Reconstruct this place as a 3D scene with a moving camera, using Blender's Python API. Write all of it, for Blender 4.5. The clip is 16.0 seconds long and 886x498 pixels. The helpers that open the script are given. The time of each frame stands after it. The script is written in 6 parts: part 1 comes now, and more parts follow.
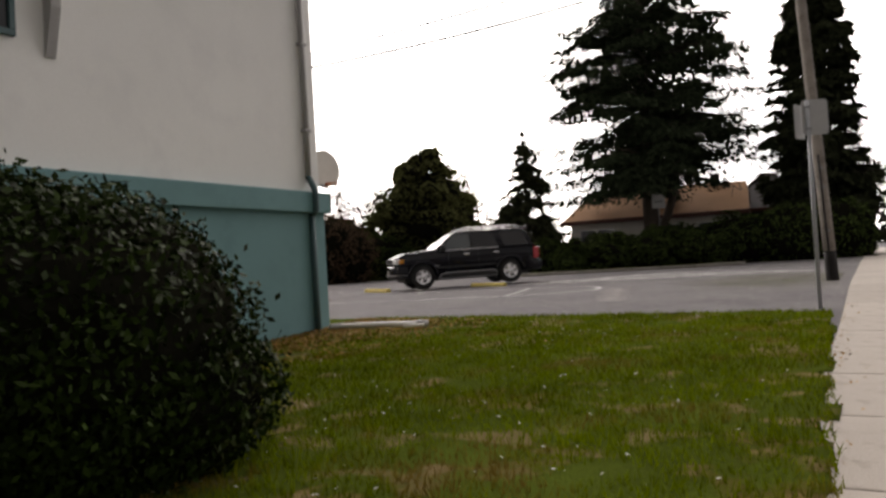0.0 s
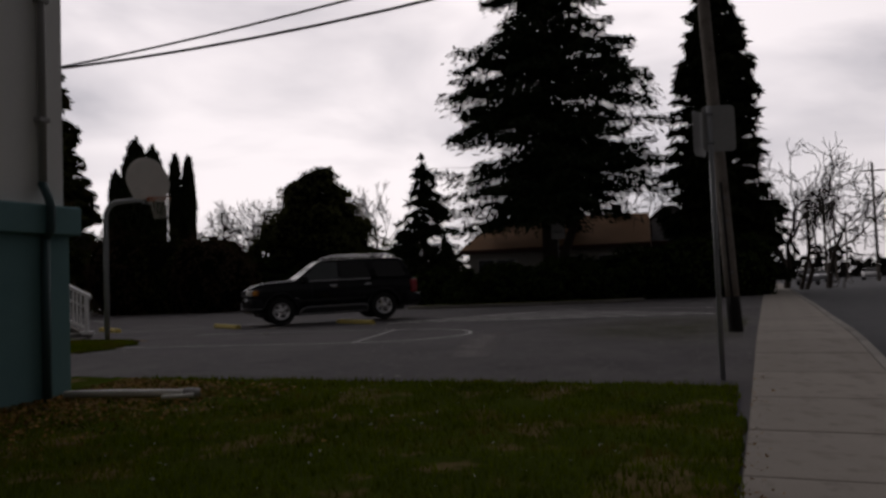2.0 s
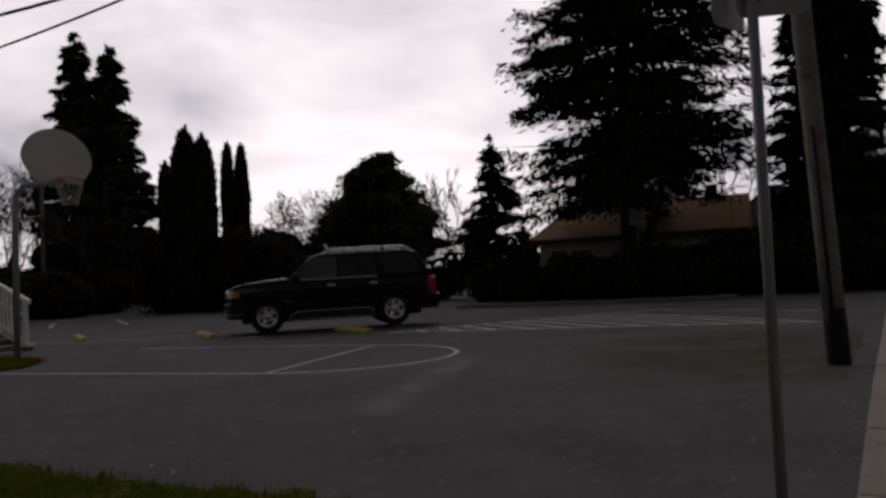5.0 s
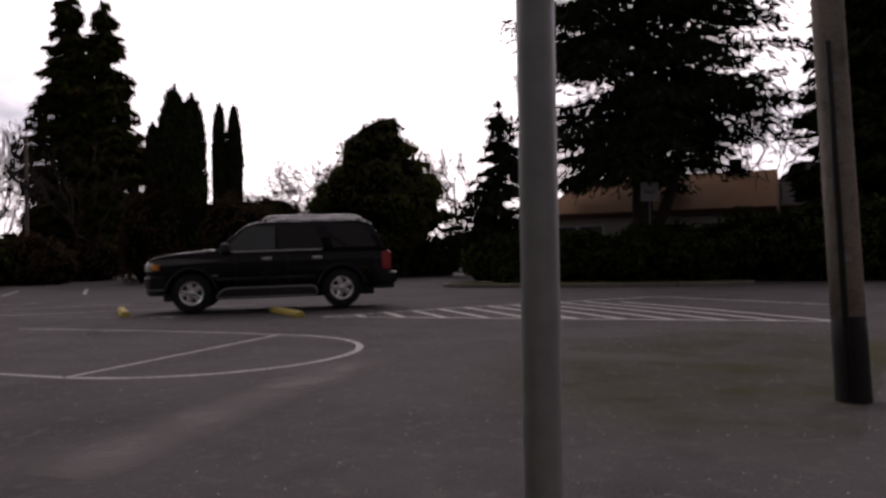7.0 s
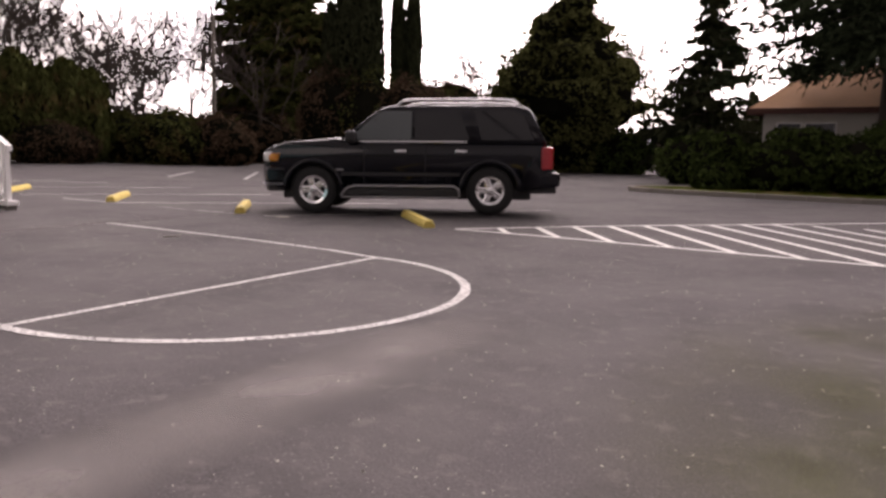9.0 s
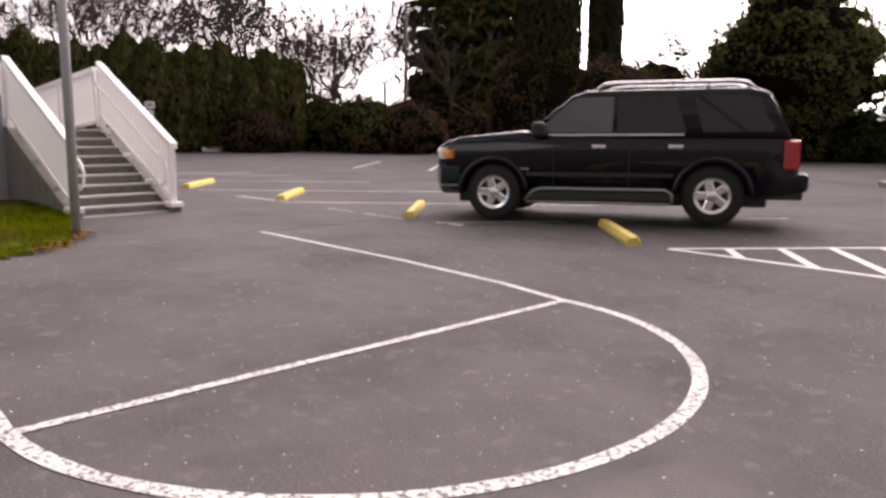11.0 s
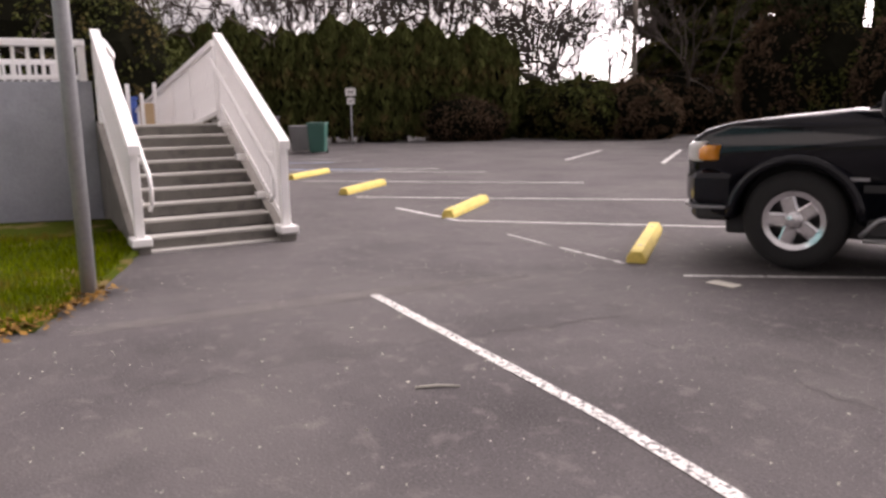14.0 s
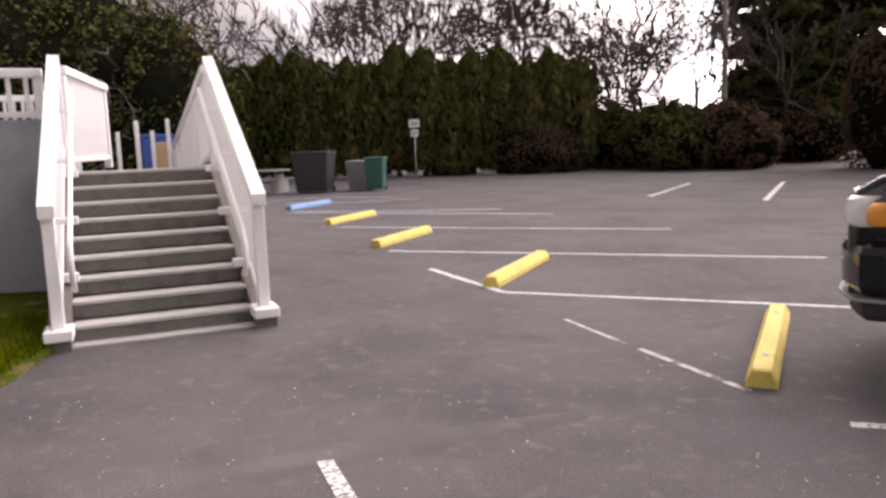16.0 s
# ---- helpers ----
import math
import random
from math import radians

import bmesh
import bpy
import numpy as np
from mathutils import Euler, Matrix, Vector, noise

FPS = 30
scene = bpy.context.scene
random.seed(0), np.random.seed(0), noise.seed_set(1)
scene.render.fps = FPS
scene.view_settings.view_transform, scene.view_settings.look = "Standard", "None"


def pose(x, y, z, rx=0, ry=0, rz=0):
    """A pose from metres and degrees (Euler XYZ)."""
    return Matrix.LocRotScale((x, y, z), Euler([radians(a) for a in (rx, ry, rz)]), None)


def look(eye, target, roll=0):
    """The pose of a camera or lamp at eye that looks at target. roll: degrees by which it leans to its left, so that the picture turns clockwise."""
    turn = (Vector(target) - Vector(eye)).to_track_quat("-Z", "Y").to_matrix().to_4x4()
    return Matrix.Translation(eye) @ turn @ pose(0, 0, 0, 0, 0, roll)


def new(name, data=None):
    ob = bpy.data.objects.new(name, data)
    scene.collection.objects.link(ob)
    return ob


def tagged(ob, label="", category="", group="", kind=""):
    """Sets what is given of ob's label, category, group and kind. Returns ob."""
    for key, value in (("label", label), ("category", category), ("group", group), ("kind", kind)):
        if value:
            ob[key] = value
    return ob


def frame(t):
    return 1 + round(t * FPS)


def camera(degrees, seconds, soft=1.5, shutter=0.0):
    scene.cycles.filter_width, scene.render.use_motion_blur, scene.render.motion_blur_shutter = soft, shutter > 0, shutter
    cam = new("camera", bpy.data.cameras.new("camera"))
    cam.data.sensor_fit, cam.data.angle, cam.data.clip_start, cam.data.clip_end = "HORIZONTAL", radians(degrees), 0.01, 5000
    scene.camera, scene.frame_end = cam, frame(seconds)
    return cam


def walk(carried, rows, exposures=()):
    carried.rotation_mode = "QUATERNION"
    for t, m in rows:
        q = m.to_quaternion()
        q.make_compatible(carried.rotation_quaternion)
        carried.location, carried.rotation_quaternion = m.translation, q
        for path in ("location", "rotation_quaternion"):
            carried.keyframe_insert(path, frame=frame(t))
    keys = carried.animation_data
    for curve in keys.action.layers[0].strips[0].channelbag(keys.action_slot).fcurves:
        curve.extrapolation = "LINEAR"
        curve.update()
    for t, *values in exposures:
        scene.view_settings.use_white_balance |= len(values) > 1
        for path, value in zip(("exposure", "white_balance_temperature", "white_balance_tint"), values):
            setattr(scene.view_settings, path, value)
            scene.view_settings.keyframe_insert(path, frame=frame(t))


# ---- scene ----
cam = camera(59.5, 16.0, 2.9)
PATH = [
    (0, (4.605, 0.883, 0.758), (4.121, 2.823, 0.801), -3.3),
    (0.5, (4.857, 1.883, 0.837), (4.399, 3.83, 0.862), -4.4),
    (1, (4.981, 2.62, 0.885), (4.571, 4.577, 0.949), -3.8),
    (1.5, (5.179, 3.619, 0.927), (4.845, 5.589, 1.027), -3.0),
    (2, (5.275, 4.238, 0.957), (5.011, 6.218, 1.054), -2.1),
    (2.5, (5.509, 5.043, 0.958), (5.269, 7.026, 1.05), -2.1),
    (3, (5.761, 5.836, 0.97), (5.499, 7.817, 1.059), -2.2),
    (3.5, (5.924, 6.609, 0.985), (5.584, 8.578, 1.077), -1.9),
    (5.8, (6.965, 10.216, 1.104), (6.406, 12.135, 1.183), -2.8),
    (6, (7.037, 10.523, 1.068), (6.482, 12.443, 1.143), -2.6),
    (6.5, (7.192, 11.418, 1.061), (6.631, 13.337, 1.107), -1.9),
    (7, (7.350, 12.05, 1.082), (6.747, 13.957, 1.102), -1.0),
    (7.5, (7.472, 12.741, 1.181), (6.768, 14.613, 1.175), 0.3),
    (8, (7.187, 13.919, 1.173), (6.37, 15.743, 1.094), 1.0),
    (8.5, (6.773, 14.931, 1.161), (5.844, 16.687, 0.929), 1.9),
    (9, (6.662, 15.319, 1.2), (5.62, 17.006, 0.938), 1.2),
    (11.5, (4.867, 17.63, 1.361), (3.365, 18.913, 1.045), 0.6),
    (12, (4.303, 18.202, 1.335), (2.725, 19.389, 1.019), 0.2),
    (12.5, (3.639, 18.77, 1.331), (2.0, 19.867, 1.002), -0.9),
    (13, (3.026, 19.255, 1.348), (1.339, 20.274, 1.006), -1.2),
    (13.5, (2.423, 19.685, 1.332), (0.705, 20.649, 0.986), -1.1),
    (14, (1.928, 20.106, 1.347), (0.182, 21.016, 0.997), -1.1),
    (14.5, (1.419, 20.564, 1.365), (-0.36, 21.409, 1.015), -1.3),
    (15, (1.004, 20.945, 1.396), (-0.811, 21.712, 1.053), -1.9),
    (15.5, (0.493, 21.276, 1.407), (-1.357, 21.973, 1.098), -2.2),
    (16, (0.002, 21.558, 1.411), (-1.841, 22.286, 1.14), -2.1),
]
EXPOSURES = [(0.0, -1.75, 7200, 12), (0.5, -2.25, 7200, 12), (1.1, -3.1, 7000, 13), (1.6, -4.0, 6800, 15), (2.2, -4.45, 6700, 15), (3.5, -4.4, 6700, 15), (6.0, -4.3, 6750, 18), (6.5, -4.2, 6800, 20), (7.0, -3.35, 6900, 25),
             (7.5, -3.25, 7000, 26), (8.0, -3.65, 7000, 24), (8.3, -3.0, 7200, 25), (8.5, -2.35, 7300, 26), (8.75, -1.8, 7350, 26), (9.0, -1.6, 7350, 26), (11.5, -1.2, 7200, 23), (16.0, -1.15, 7150, 22)]
walk(cam, [(t, look(eye, target, roll)) for t, eye, target, roll in PATH], EXPOSURES)

# ---------------------------------------------------------------- world and sun
world = bpy.data.worlds.new("overcast_sky")
scene.world = world
world.use_nodes = True
wn, wl = world.node_tree.nodes, world.node_tree.links
wn.clear()
w_out = wn.new("ShaderNodeOutputWorld")
w_bg = wn.new("ShaderNodeBackground")
w_sky = wn.new("ShaderNodeTexSky")
w_sky.sky_type, w_sky.sun_disc = "NISHITA", False
SUN_EL, SUN_ROT = radians(36), radians(-10)
w_sky.sun_elevation, w_sky.sun_rotation = SUN_EL, SUN_ROT
w_map, w_tc = wn.new("ShaderNodeMapping"), wn.new("ShaderNodeTexCoord")
w_map.inputs["Scale"].default_value = (1.0, 1.0, 2.6)
w_map.inputs["Location"].default_value = (0.35, 0.1, 0.4)
w_noise = wn.new("ShaderNodeTexNoise")
w_noise.inputs["Scale"].default_value, w_noise.inputs["Detail"].default_value = 2.3, 6
w_noise.inputs["Roughness"].default_value, w_noise.inputs["Distortion"].default_value = 0.52, 0.4
w_ramp = wn.new("ShaderNodeValToRGB")
w_ramp.color_ramp.elements[0].position, w_ramp.color_ramp.elements[0].color = 0.31, (0.55, 0.58, 0.66, 1)
w_ramp.color_ramp.elements[1].position, w_ramp.color_ramp.elements[1].color = 0.60, (1.8, 1.74, 1.78, 1)
w_mid = w_ramp.color_ramp.elements.new(0.43)
w_mid.color = (1.2, 1.18, 1.25, 1)
w_scale = wn.new("ShaderNodeMix")
w_scale.data_type, w_scale.blend_type = "RGBA", "MULTIPLY"
w_scale.inputs["Factor"].default_value = 1.0
w_scale.inputs[7].default_value = (0.08, 0.08, 0.08, 1)
w_mix = wn.new("ShaderNodeMix")
w_mix.data_type = "RGBA"
w_mix.inputs["Factor"].default_value = 0.9
wl.new(w_tc.outputs["Generated"], w_map.inputs["Vector"])
wl.new(w_map.outputs["Vector"], w_noise.inputs["Vector"])
wl.new(w_noise.outputs["Fac"], w_ramp.inputs["Fac"])
wl.new(w_sky.outputs["Color"], w_scale.inputs[6])
wl.new(w_scale.outputs[2], w_mix.inputs[6])
wl.new(w_ramp.outputs["Color"], w_mix.inputs[7])
wl.new(w_mix.outputs[2], w_bg.inputs["Color"])
wl.new(w_bg.outputs["Background"], w_out.inputs["Surface"])
# the cloud is thin and bright round the sun's place, thick and grey away from it
w_dir = Vector((math.sin(SUN_ROT) * math.cos(radians(20)), math.cos(SUN_ROT) * math.cos(radians(20)), math.sin(radians(20))))
w_dot = wn.new("ShaderNodeVectorMath")
w_dot.operation = "DOT_PRODUCT"
w_dot.inputs[1].default_value = w_dir
w_norm = wn.new("ShaderNodeVectorMath")
w_norm.operation = "NORMALIZE"
w_glow = wn.new("ShaderNodeMapRange")
w_glow.interpolation_type = "SMOOTHSTEP"
w_glow.inputs["From Min"].default_value, w_glow.inputs["From Max"].default_value = 0.25, 0.97
w_glow.inputs["To Min"].default_value, w_glow.inputs["To Max"].default_value = 0.74, 12.0
wl.new(w_tc.outputs["Generated"], w_norm.inputs[0])
wl.new(w_norm.outputs["Vector"], w_dot.inputs[0])
wl.new(w_dot.outputs["Value"], w_glow.inputs["Value"])
wl.new(w_glow.outputs["Result"], w_bg.inputs["Strength"])

sun_data = bpy.data.lights.new("sun", "SUN")
sun_data.energy, sun_data.angle, sun_data.color = 0.6, radians(14), (1.0, 0.95, 0.88)
sun = new("sun", sun_data)
sun.matrix_world = look((math.sin(SUN_ROT) * 40, math.cos(SUN_ROT) * 40, 40 * math.tan(SUN_EL)), (0, 0, 0))


# ---------------------------------------------------------------- materials
def mat(name, base, rough=0.8, metal=0.0, vary=0.25, scale=3.0, fine=60.0, bump=0.15, second=None, second_at=0.55, soft=0.1, coat=0.0,
        spec=0.5, by_object=0.0, by_island=0.0, translucent=0.0, second_scale=None):
    """A procedural surface: base colour with wide stains and fine grain, an optional second colour in patches, and fine relief."""
    m = bpy.data.materials.new(name)
    m.use_nodes = True
    n, l = m.node_tree.nodes, m.node_tree.links
    b = n["Principled BSDF"]
    b.inputs["Roughness"].default_value, b.inputs["Metallic"].default_value = rough, metal
    b.inputs["Coat Weight"].default_value, b.inputs["Specular IOR Level"].default_value = coat, spec
    tc = n.new("ShaderNodeTexCoord")
    wide, grain = n.new("ShaderNodeTexNoise"), n.new("ShaderNodeTexNoise")
    wide.inputs["Scale"].default_value, wide.inputs["Detail"].default_value = scale, 5
    grain.inputs["Scale"].default_value, grain.inputs["Detail"].default_value = fine, 3
    l.new(tc.outputs["Object"], wide.inputs["Vector"])
    l.new(tc.outputs["Object"], grain.inputs["Vector"])
    add = n.new("ShaderNodeMath")
    add.operation = "ADD"
    l.new(wide.outputs["Fac"], add.inputs[0])
    l.new(grain.outputs["Fac"], add.inputs[1])
    value = add.outputs[0]
    if by_object or by_island:
        src = n.new("ShaderNodeObjectInfo").outputs["Random"] if by_object else n.new("ShaderNodeNewGeometry").outputs["Random Per Island"]
        more = n.new("ShaderNodeMath")
        more.operation, more.inputs[1].default_value = "MULTIPLY_ADD", by_object + by_island
        l.new(src, more.inputs[0])
        l.new(value, more.inputs[2])
        value = more.outputs[0]
    span = n.new("ShaderNodeMapRange")
    off = (by_object + by_island) * 0.5
    span.inputs["From Min"].default_value, span.inputs["From Max"].default_value = 0.6 + off, 1.4 + off
    span.inputs["To Min"].default_value, span.inputs["To Max"].default_value = 1 - vary, 1 + vary
    span.clamp = False
    l.new(value, span.inputs["Value"])
    col = n.new("ShaderNodeMix")
    col.data_type, col.blend_type = "RGBA", "MULTIPLY"
    col.inputs["Factor"].default_value = 1.0
    col.inputs[6].default_value = (*base, 1)
    l.new(span.outputs["Result"], col.inputs[7])
    out = col.outputs[2]
    if second:
        patch = n.new("ShaderNodeTexNoise")
        patch.inputs["Scale"].default_value, patch.inputs["Detail"].default_value = second_scale or scale * 1.7, 7
        patch.inputs["Roughness"].default_value = 0.65
        l.new(tc.outputs["Object"], patch.inputs["Vector"])
        mask = n.new("ShaderNodeMapRange")
        mask.inputs["From Min"].default_value, mask.inputs["From Max"].default_value = second_at - soft / 2, second_at + soft / 2
        l.new(patch.outputs["Fac"], mask.inputs["Value"])
        two = n.new("ShaderNodeMix")
        two.data_type = "RGBA"
        two.inputs[7].default_value = (*second, 1)
        l.new(mask.outputs["Result"], two.inputs["Factor"])
        l.new(out, two.inputs[6])
        out = two.outputs[2]
    l.new(out, b.inputs["Base Color"])
    if bump:
        bp = n.new("ShaderNodeBump")
        bp.inputs["Strength"].default_value, bp.inputs["Distance"].default_value = bump, 0.02
        l.new(grain.outputs["Fac"], bp.inputs["Height"])
        l.new(bp.outputs["Normal"], b.inputs["Normal"])
    if translucent:
        b.inputs["Transmission Weight"].default_value = 0.0
        tr, mx = n.new("ShaderNodeBsdfTranslucent"), n.new("ShaderNodeMixShader")
        l.new(out, tr.inputs["Color"])
        mx.inputs["Fac"].default_value = translucent
        l.new(b.outputs[0], mx.inputs[1])
        l.new(tr.outputs[0], mx.inputs[2])
        l.new(mx.outputs[0], n["Material Output"].inputs["Surface"])
    return m


def glass_mat(name, tint, rough=0.05):
    m = bpy.data.materials.new(name)
    m.use_nodes = True
    b = m.node_tree.nodes["Principled BSDF"]
    b.inputs["Base Color"].default_value = (*tint, 1)
    b.inputs["Roughness"].default_value, b.inputs["Specular IOR Level"].default_value = rough, 0.5
    b.inputs["Coat Weight"].default_value = 0.2
    return m


M_ASPHALT = mat("asphalt", (0.076, 0.069, 0.071), 0.92, spec=0.3, vary=0.55, scale=0.8, fine=70, bump=0.3, second=(0.102, 0.094, 0.093), second_at=0.56, soft=0.22, second_scale=0.45)
M_STREET = mat("street_asphalt", (0.06, 0.06, 0.064), 0.9, vary=0.2, scale=0.4, fine=80, bump=0.4)
M_LAWN = mat("lawn_soil", (0.050, 0.066, 0.010), 0.95, vary=0.5, scale=0.9, fine=45, bump=0.8, spec=0.0, second=(0.11, 0.07, 0.025), second_at=0.60, soft=0.12, second_scale=1.1)
M_BLADE = mat("grass_blade", (0.115, 0.150, 0.002), 0.9, spec=0.0, vary=0.5, scale=0.8, fine=3, bump=0, by_island=0.6, translucent=0.25, second=(0.17, 0.12, 0.025), second_at=0.58, soft=0.10, second_scale=0.9)
M_MOSS = mat("moss", (0.105, 0.115, 0.035), 0.95, vary=0.5, scale=2.0, fine=35, bump=0.6, spec=0.0)
M_CONCRETE = mat("sidewalk_concrete", (0.30, 0.265, 0.225), 0.9, vary=0.16, scale=0.9, fine=70, bump=0.3, second=(0.2, 0.175, 0.145), second_at=0.6, soft=0.15, by_object=0.35)
M_KERB = mat("kerb_concrete", (0.27, 0.25, 0.22), 0.9, vary=0.25, scale=1.5, fine=60, bump=0.3, by_object=0.3)
M_PAINT = mat("worn_white_paint", (0.62, 0.61, 0.59), 0.85, vary=0.3, scale=3, fine=90, bump=0.25, second=(0.13, 0.12, 0.12), second_at=0.54, soft=0.07, second_scale=34)
M_HATCH = mat("white_hatch_paint", (0.74, 0.73, 0.70), 0.8, vary=0.12, scale=4, fine=70, bump=0.2, second=(0.2, 0.19, 0.18), second_at=0.63, soft=0.08, second_scale=15)
M_FAINT = mat("faded_white_paint", (0.42, 0.41, 0.40), 0.85, vary=0.2, scale=4, fine=70, bump=0.2, second=(0.11, 0.10, 0.10), second_at=0.52, soft=0.08, second_scale=11)
M_BLUEP = mat("faded_blue_paint", (0.25, 0.34, 0.50), 0.85, vary=0.2, scale=4, fine=60, bump=0.2, second=(0.12, 0.11, 0.12), second_at=0.6, soft=0.08, second_scale=9)
M_YELLOW = mat("yellow_stop_paint", (0.66, 0.52, 0.13), 0.75, vary=0.18, scale=5, fine=40, bump=0.3, second=(0.28, 0.25, 0.17), second_at=0.64, soft=0.08, second_scale=9)
M_BLUES = mat("blue_stop_paint", (0.17, 0.30, 0.52), 0.75, vary=0.2, scale=5, fine=40, bump=0.3)
M_WHITEWALL = mat("white_stucco", (0.82, 0.81, 0.78), 0.9, vary=0.05, scale=0.6, fine=60, bump=0.12, second=(0.75, 0.74, 0.72), second_at=0.62, soft=0.25)
M_TEAL = mat("teal_wall_paint", (0.125, 0.255, 0.265), 0.75, vary=0.10, scale=0.9, fine=50, bump=0.1, second=(0.105, 0.22, 0.23), second_at=0.6, soft=0.2)
M_DARKTEAL = mat("dark_teal_pipe", (0.04, 0.085, 0.09), 0.6, vary=0.15, scale=2, fine=40, bump=0.1)
M_GREYPIPE = mat("grey_pipe_paint", (0.34, 0.33, 0.32), 0.6, vary=0.12, scale=2, fine=40, bump=0.1)
M_GREYWALL = mat("grey_concrete_wall", (0.30, 0.31, 0.34), 0.85, vary=0.12, scale=0.7, fine=30, bump=0.2, second=(0.2, 0.21, 0.235), second_at=0.6, soft=0.3)
M_WHITE = mat("white_rail_paint", (0.80, 0.79, 0.78), 0.5, vary=0.05, scale=3, fine=30, bump=0.05)
M_STEP = mat("stair_concrete", (0.155, 0.145, 0.13), 0.9, vary=0.25, scale=2, fine=60, bump=0.4)
M_NOSING = mat("stair_nosing", (0.43, 0.42, 0.39), 0.85, vary=0.15, scale=3, fine=60, bump=0.25)
M_STEEL = mat("galvanised_steel", (0.34, 0.35, 0.36), 0.55, metal=0.25, vary=0.15, scale=3, fine=30, bump=0.08)
M_SIGNBACK = mat("sign_back_aluminium", (0.47, 0.47, 0.46), 0.55, metal=0.3, vary=0.08, scale=3, fine=20, bump=0.05)
M_POLEWOOD = mat("weathered_pole_wood", (0.30, 0.265, 0.23), 0.9, vary=0.3, scale=2, fine=30, bump=0.4, second=(0.16, 0.13, 0.11), second_at=0.6, soft=0.15)
M_TAR = mat("creosote_pole_base", (0.02, 0.018, 0.017), 0.85, vary=0.3, scale=4, fine=30, bump=0.3)
M_CAR = mat("black_car_paint", (0.005, 0.0055, 0.009), 0.13, vary=0.1, scale=1, fine=10, bump=0, coat=0.25, spec=0.28)
M_TRIM = mat("black_trim_plastic", (0.018, 0.018, 0.019), 0.6, vary=0.2, scale=6, fine=40, bump=0.05)
M_SILVER = mat("silver_trim", (0.32, 0.32, 0.33), 0.4, metal=0.5, vary=0.08, scale=6, fine=30, bump=0)
M_CHROME = mat("chrome", (0.82, 0.82, 0.83), 0.14, metal=1.0, vary=0.04, scale=6, fine=20, bump=0)
M_TYRE = mat("tyre_rubber", (0.017, 0.017, 0.017), 0.85, vary=0.2, scale=8, fine=60, bump=0.3)
M_CARGLASS = glass_mat("tinted_car_glass", (0.006, 0.0065, 0.008))
M_CLEARGLASS = glass_mat("front_car_glass", (0.085, 0.098, 0.10))
M_LENS = mat("headlamp_lens", (0.72, 0.72, 0.70), 0.12, vary=0.05, scale=9, fine=30, bump=0, coat=1)
M_AMBER = mat("amber_lens", (0.80, 0.30, 0.02), 0.15, vary=0.05, scale=9, fine=30, bump=0, coat=1)
M_RED = mat("red_lens", (0.42, 0.012, 0.018), 0.15, vary=0.08, scale=9, fine=30, bump=0, coat=1)
M_BARK = mat("bark", (0.075, 0.058, 0.045), 0.95, vary=0.35, scale=2, fine=18, bump=0.6)
M_TWIG = mat("bare_twigs", (0.085, 0.07, 0.06), 0.95, vary=0.35, scale=1, fine=12, bump=0)
M_SPRUCE = mat("spruce_needles", (0.030, 0.040, 0.022), 0.8, spec=0.0, vary=0.45, scale=0.4, fine=3, bump=0, by_island=0.6)
M_DARKCON = mat("dark_conifer_needles", (0.036, 0.042, 0.022), 0.8, spec=0.0, vary=0.45, scale=0.4, fine=3, bump=0, by_island=0.6)
M_HEDGE = mat("cedar_hedge_leaves", (0.058, 0.066, 0.022), 0.8, spec=0.0, vary=0.5, scale=0.5, fine=3, bump=0, by_island=0.6, second=(0.10, 0.075, 0.032), second_at=0.57, soft=0.1)
M_BOX = mat("boxwood_leaves", (0.014, 0.024, 0.004), 0.5, spec=0.03, vary=0.6, scale=1.5, fine=6, bump=0, by_island=0.8, second=(0.06, 0.06, 0.02), second_at=0.66, soft=0.08)
# near-black solid cores of shrubs and columns: the shade inside, put into the colour
M_CORE = mat("painted_shade_core", (0.009, 0.009, 0.006), 1.0, spec=0.0, vary=0.3, scale=3, fine=20, bump=0.3)
M_LAUREL = mat("evergreen_shrub_leaves", (0.042, 0.060, 0.018), 0.7, spec=0.0, vary=0.5, scale=0.8, fine=4, bump=0, by_island=0.7)
M_OLIVE = mat("olive_tree_leaves", (0.095, 0.10, 0.038), 0.7, spec=0.0, translucent=0.2, vary=0.5, scale=0.5, fine=4, bump=0, by_island=0.7)
M_BROWNB = mat("brown_winter_shrub", (0.080, 0.054, 0.035), 0.9, spec=0.0, translucent=0.15, vary=0.4, scale=1, fine=6, bump=0, by_island=0.6)
M_ROOF = mat("tan_roof_shingles", (0.31, 0.165, 0.075), 0.9, vary=0.18, scale=1.2, fine=25, bump=0.4)
M_DARKROOF = mat("dark_roof", (0.045, 0.04, 0.04), 0.9, vary=0.2, scale=1.2, fine=25, bump=0.3)
M_FASCIA = mat("dark_red_fascia", (0.10, 0.035, 0.025), 0.7, vary=0.15, scale=2, fine=20, bump=0.1)
M_SIDING = mat("cream_siding", (0.55, 0.53, 0.48), 0.85, vary=0.1, scale=1.5, fine=20, bump=0.1)
M_WINDOW = glass_mat("dark_window_glass", (0.02, 0.024, 0.028))
M_BOARD = mat("off_white_backboard", (0.60, 0.56, 0.49), 0.6, vary=0.1, scale=2, fine=30, bump=0.05)
M_ORANGE = mat("orange_rim", (0.40, 0.10, 0.03), 0.6, vary=0.15, scale=6, fine=30, bump=0.05)
M_PVC = mat("white_pvc_pipe", (0.82, 0.80, 0.74), 0.55, vary=0.12, scale=3, fine=30, bump=0.05)
M_GREENBIN = mat("green_bin_plastic", (0.025, 0.11, 0.085), 0.5, vary=0.1, scale=3, fine=30, bump=0.05)
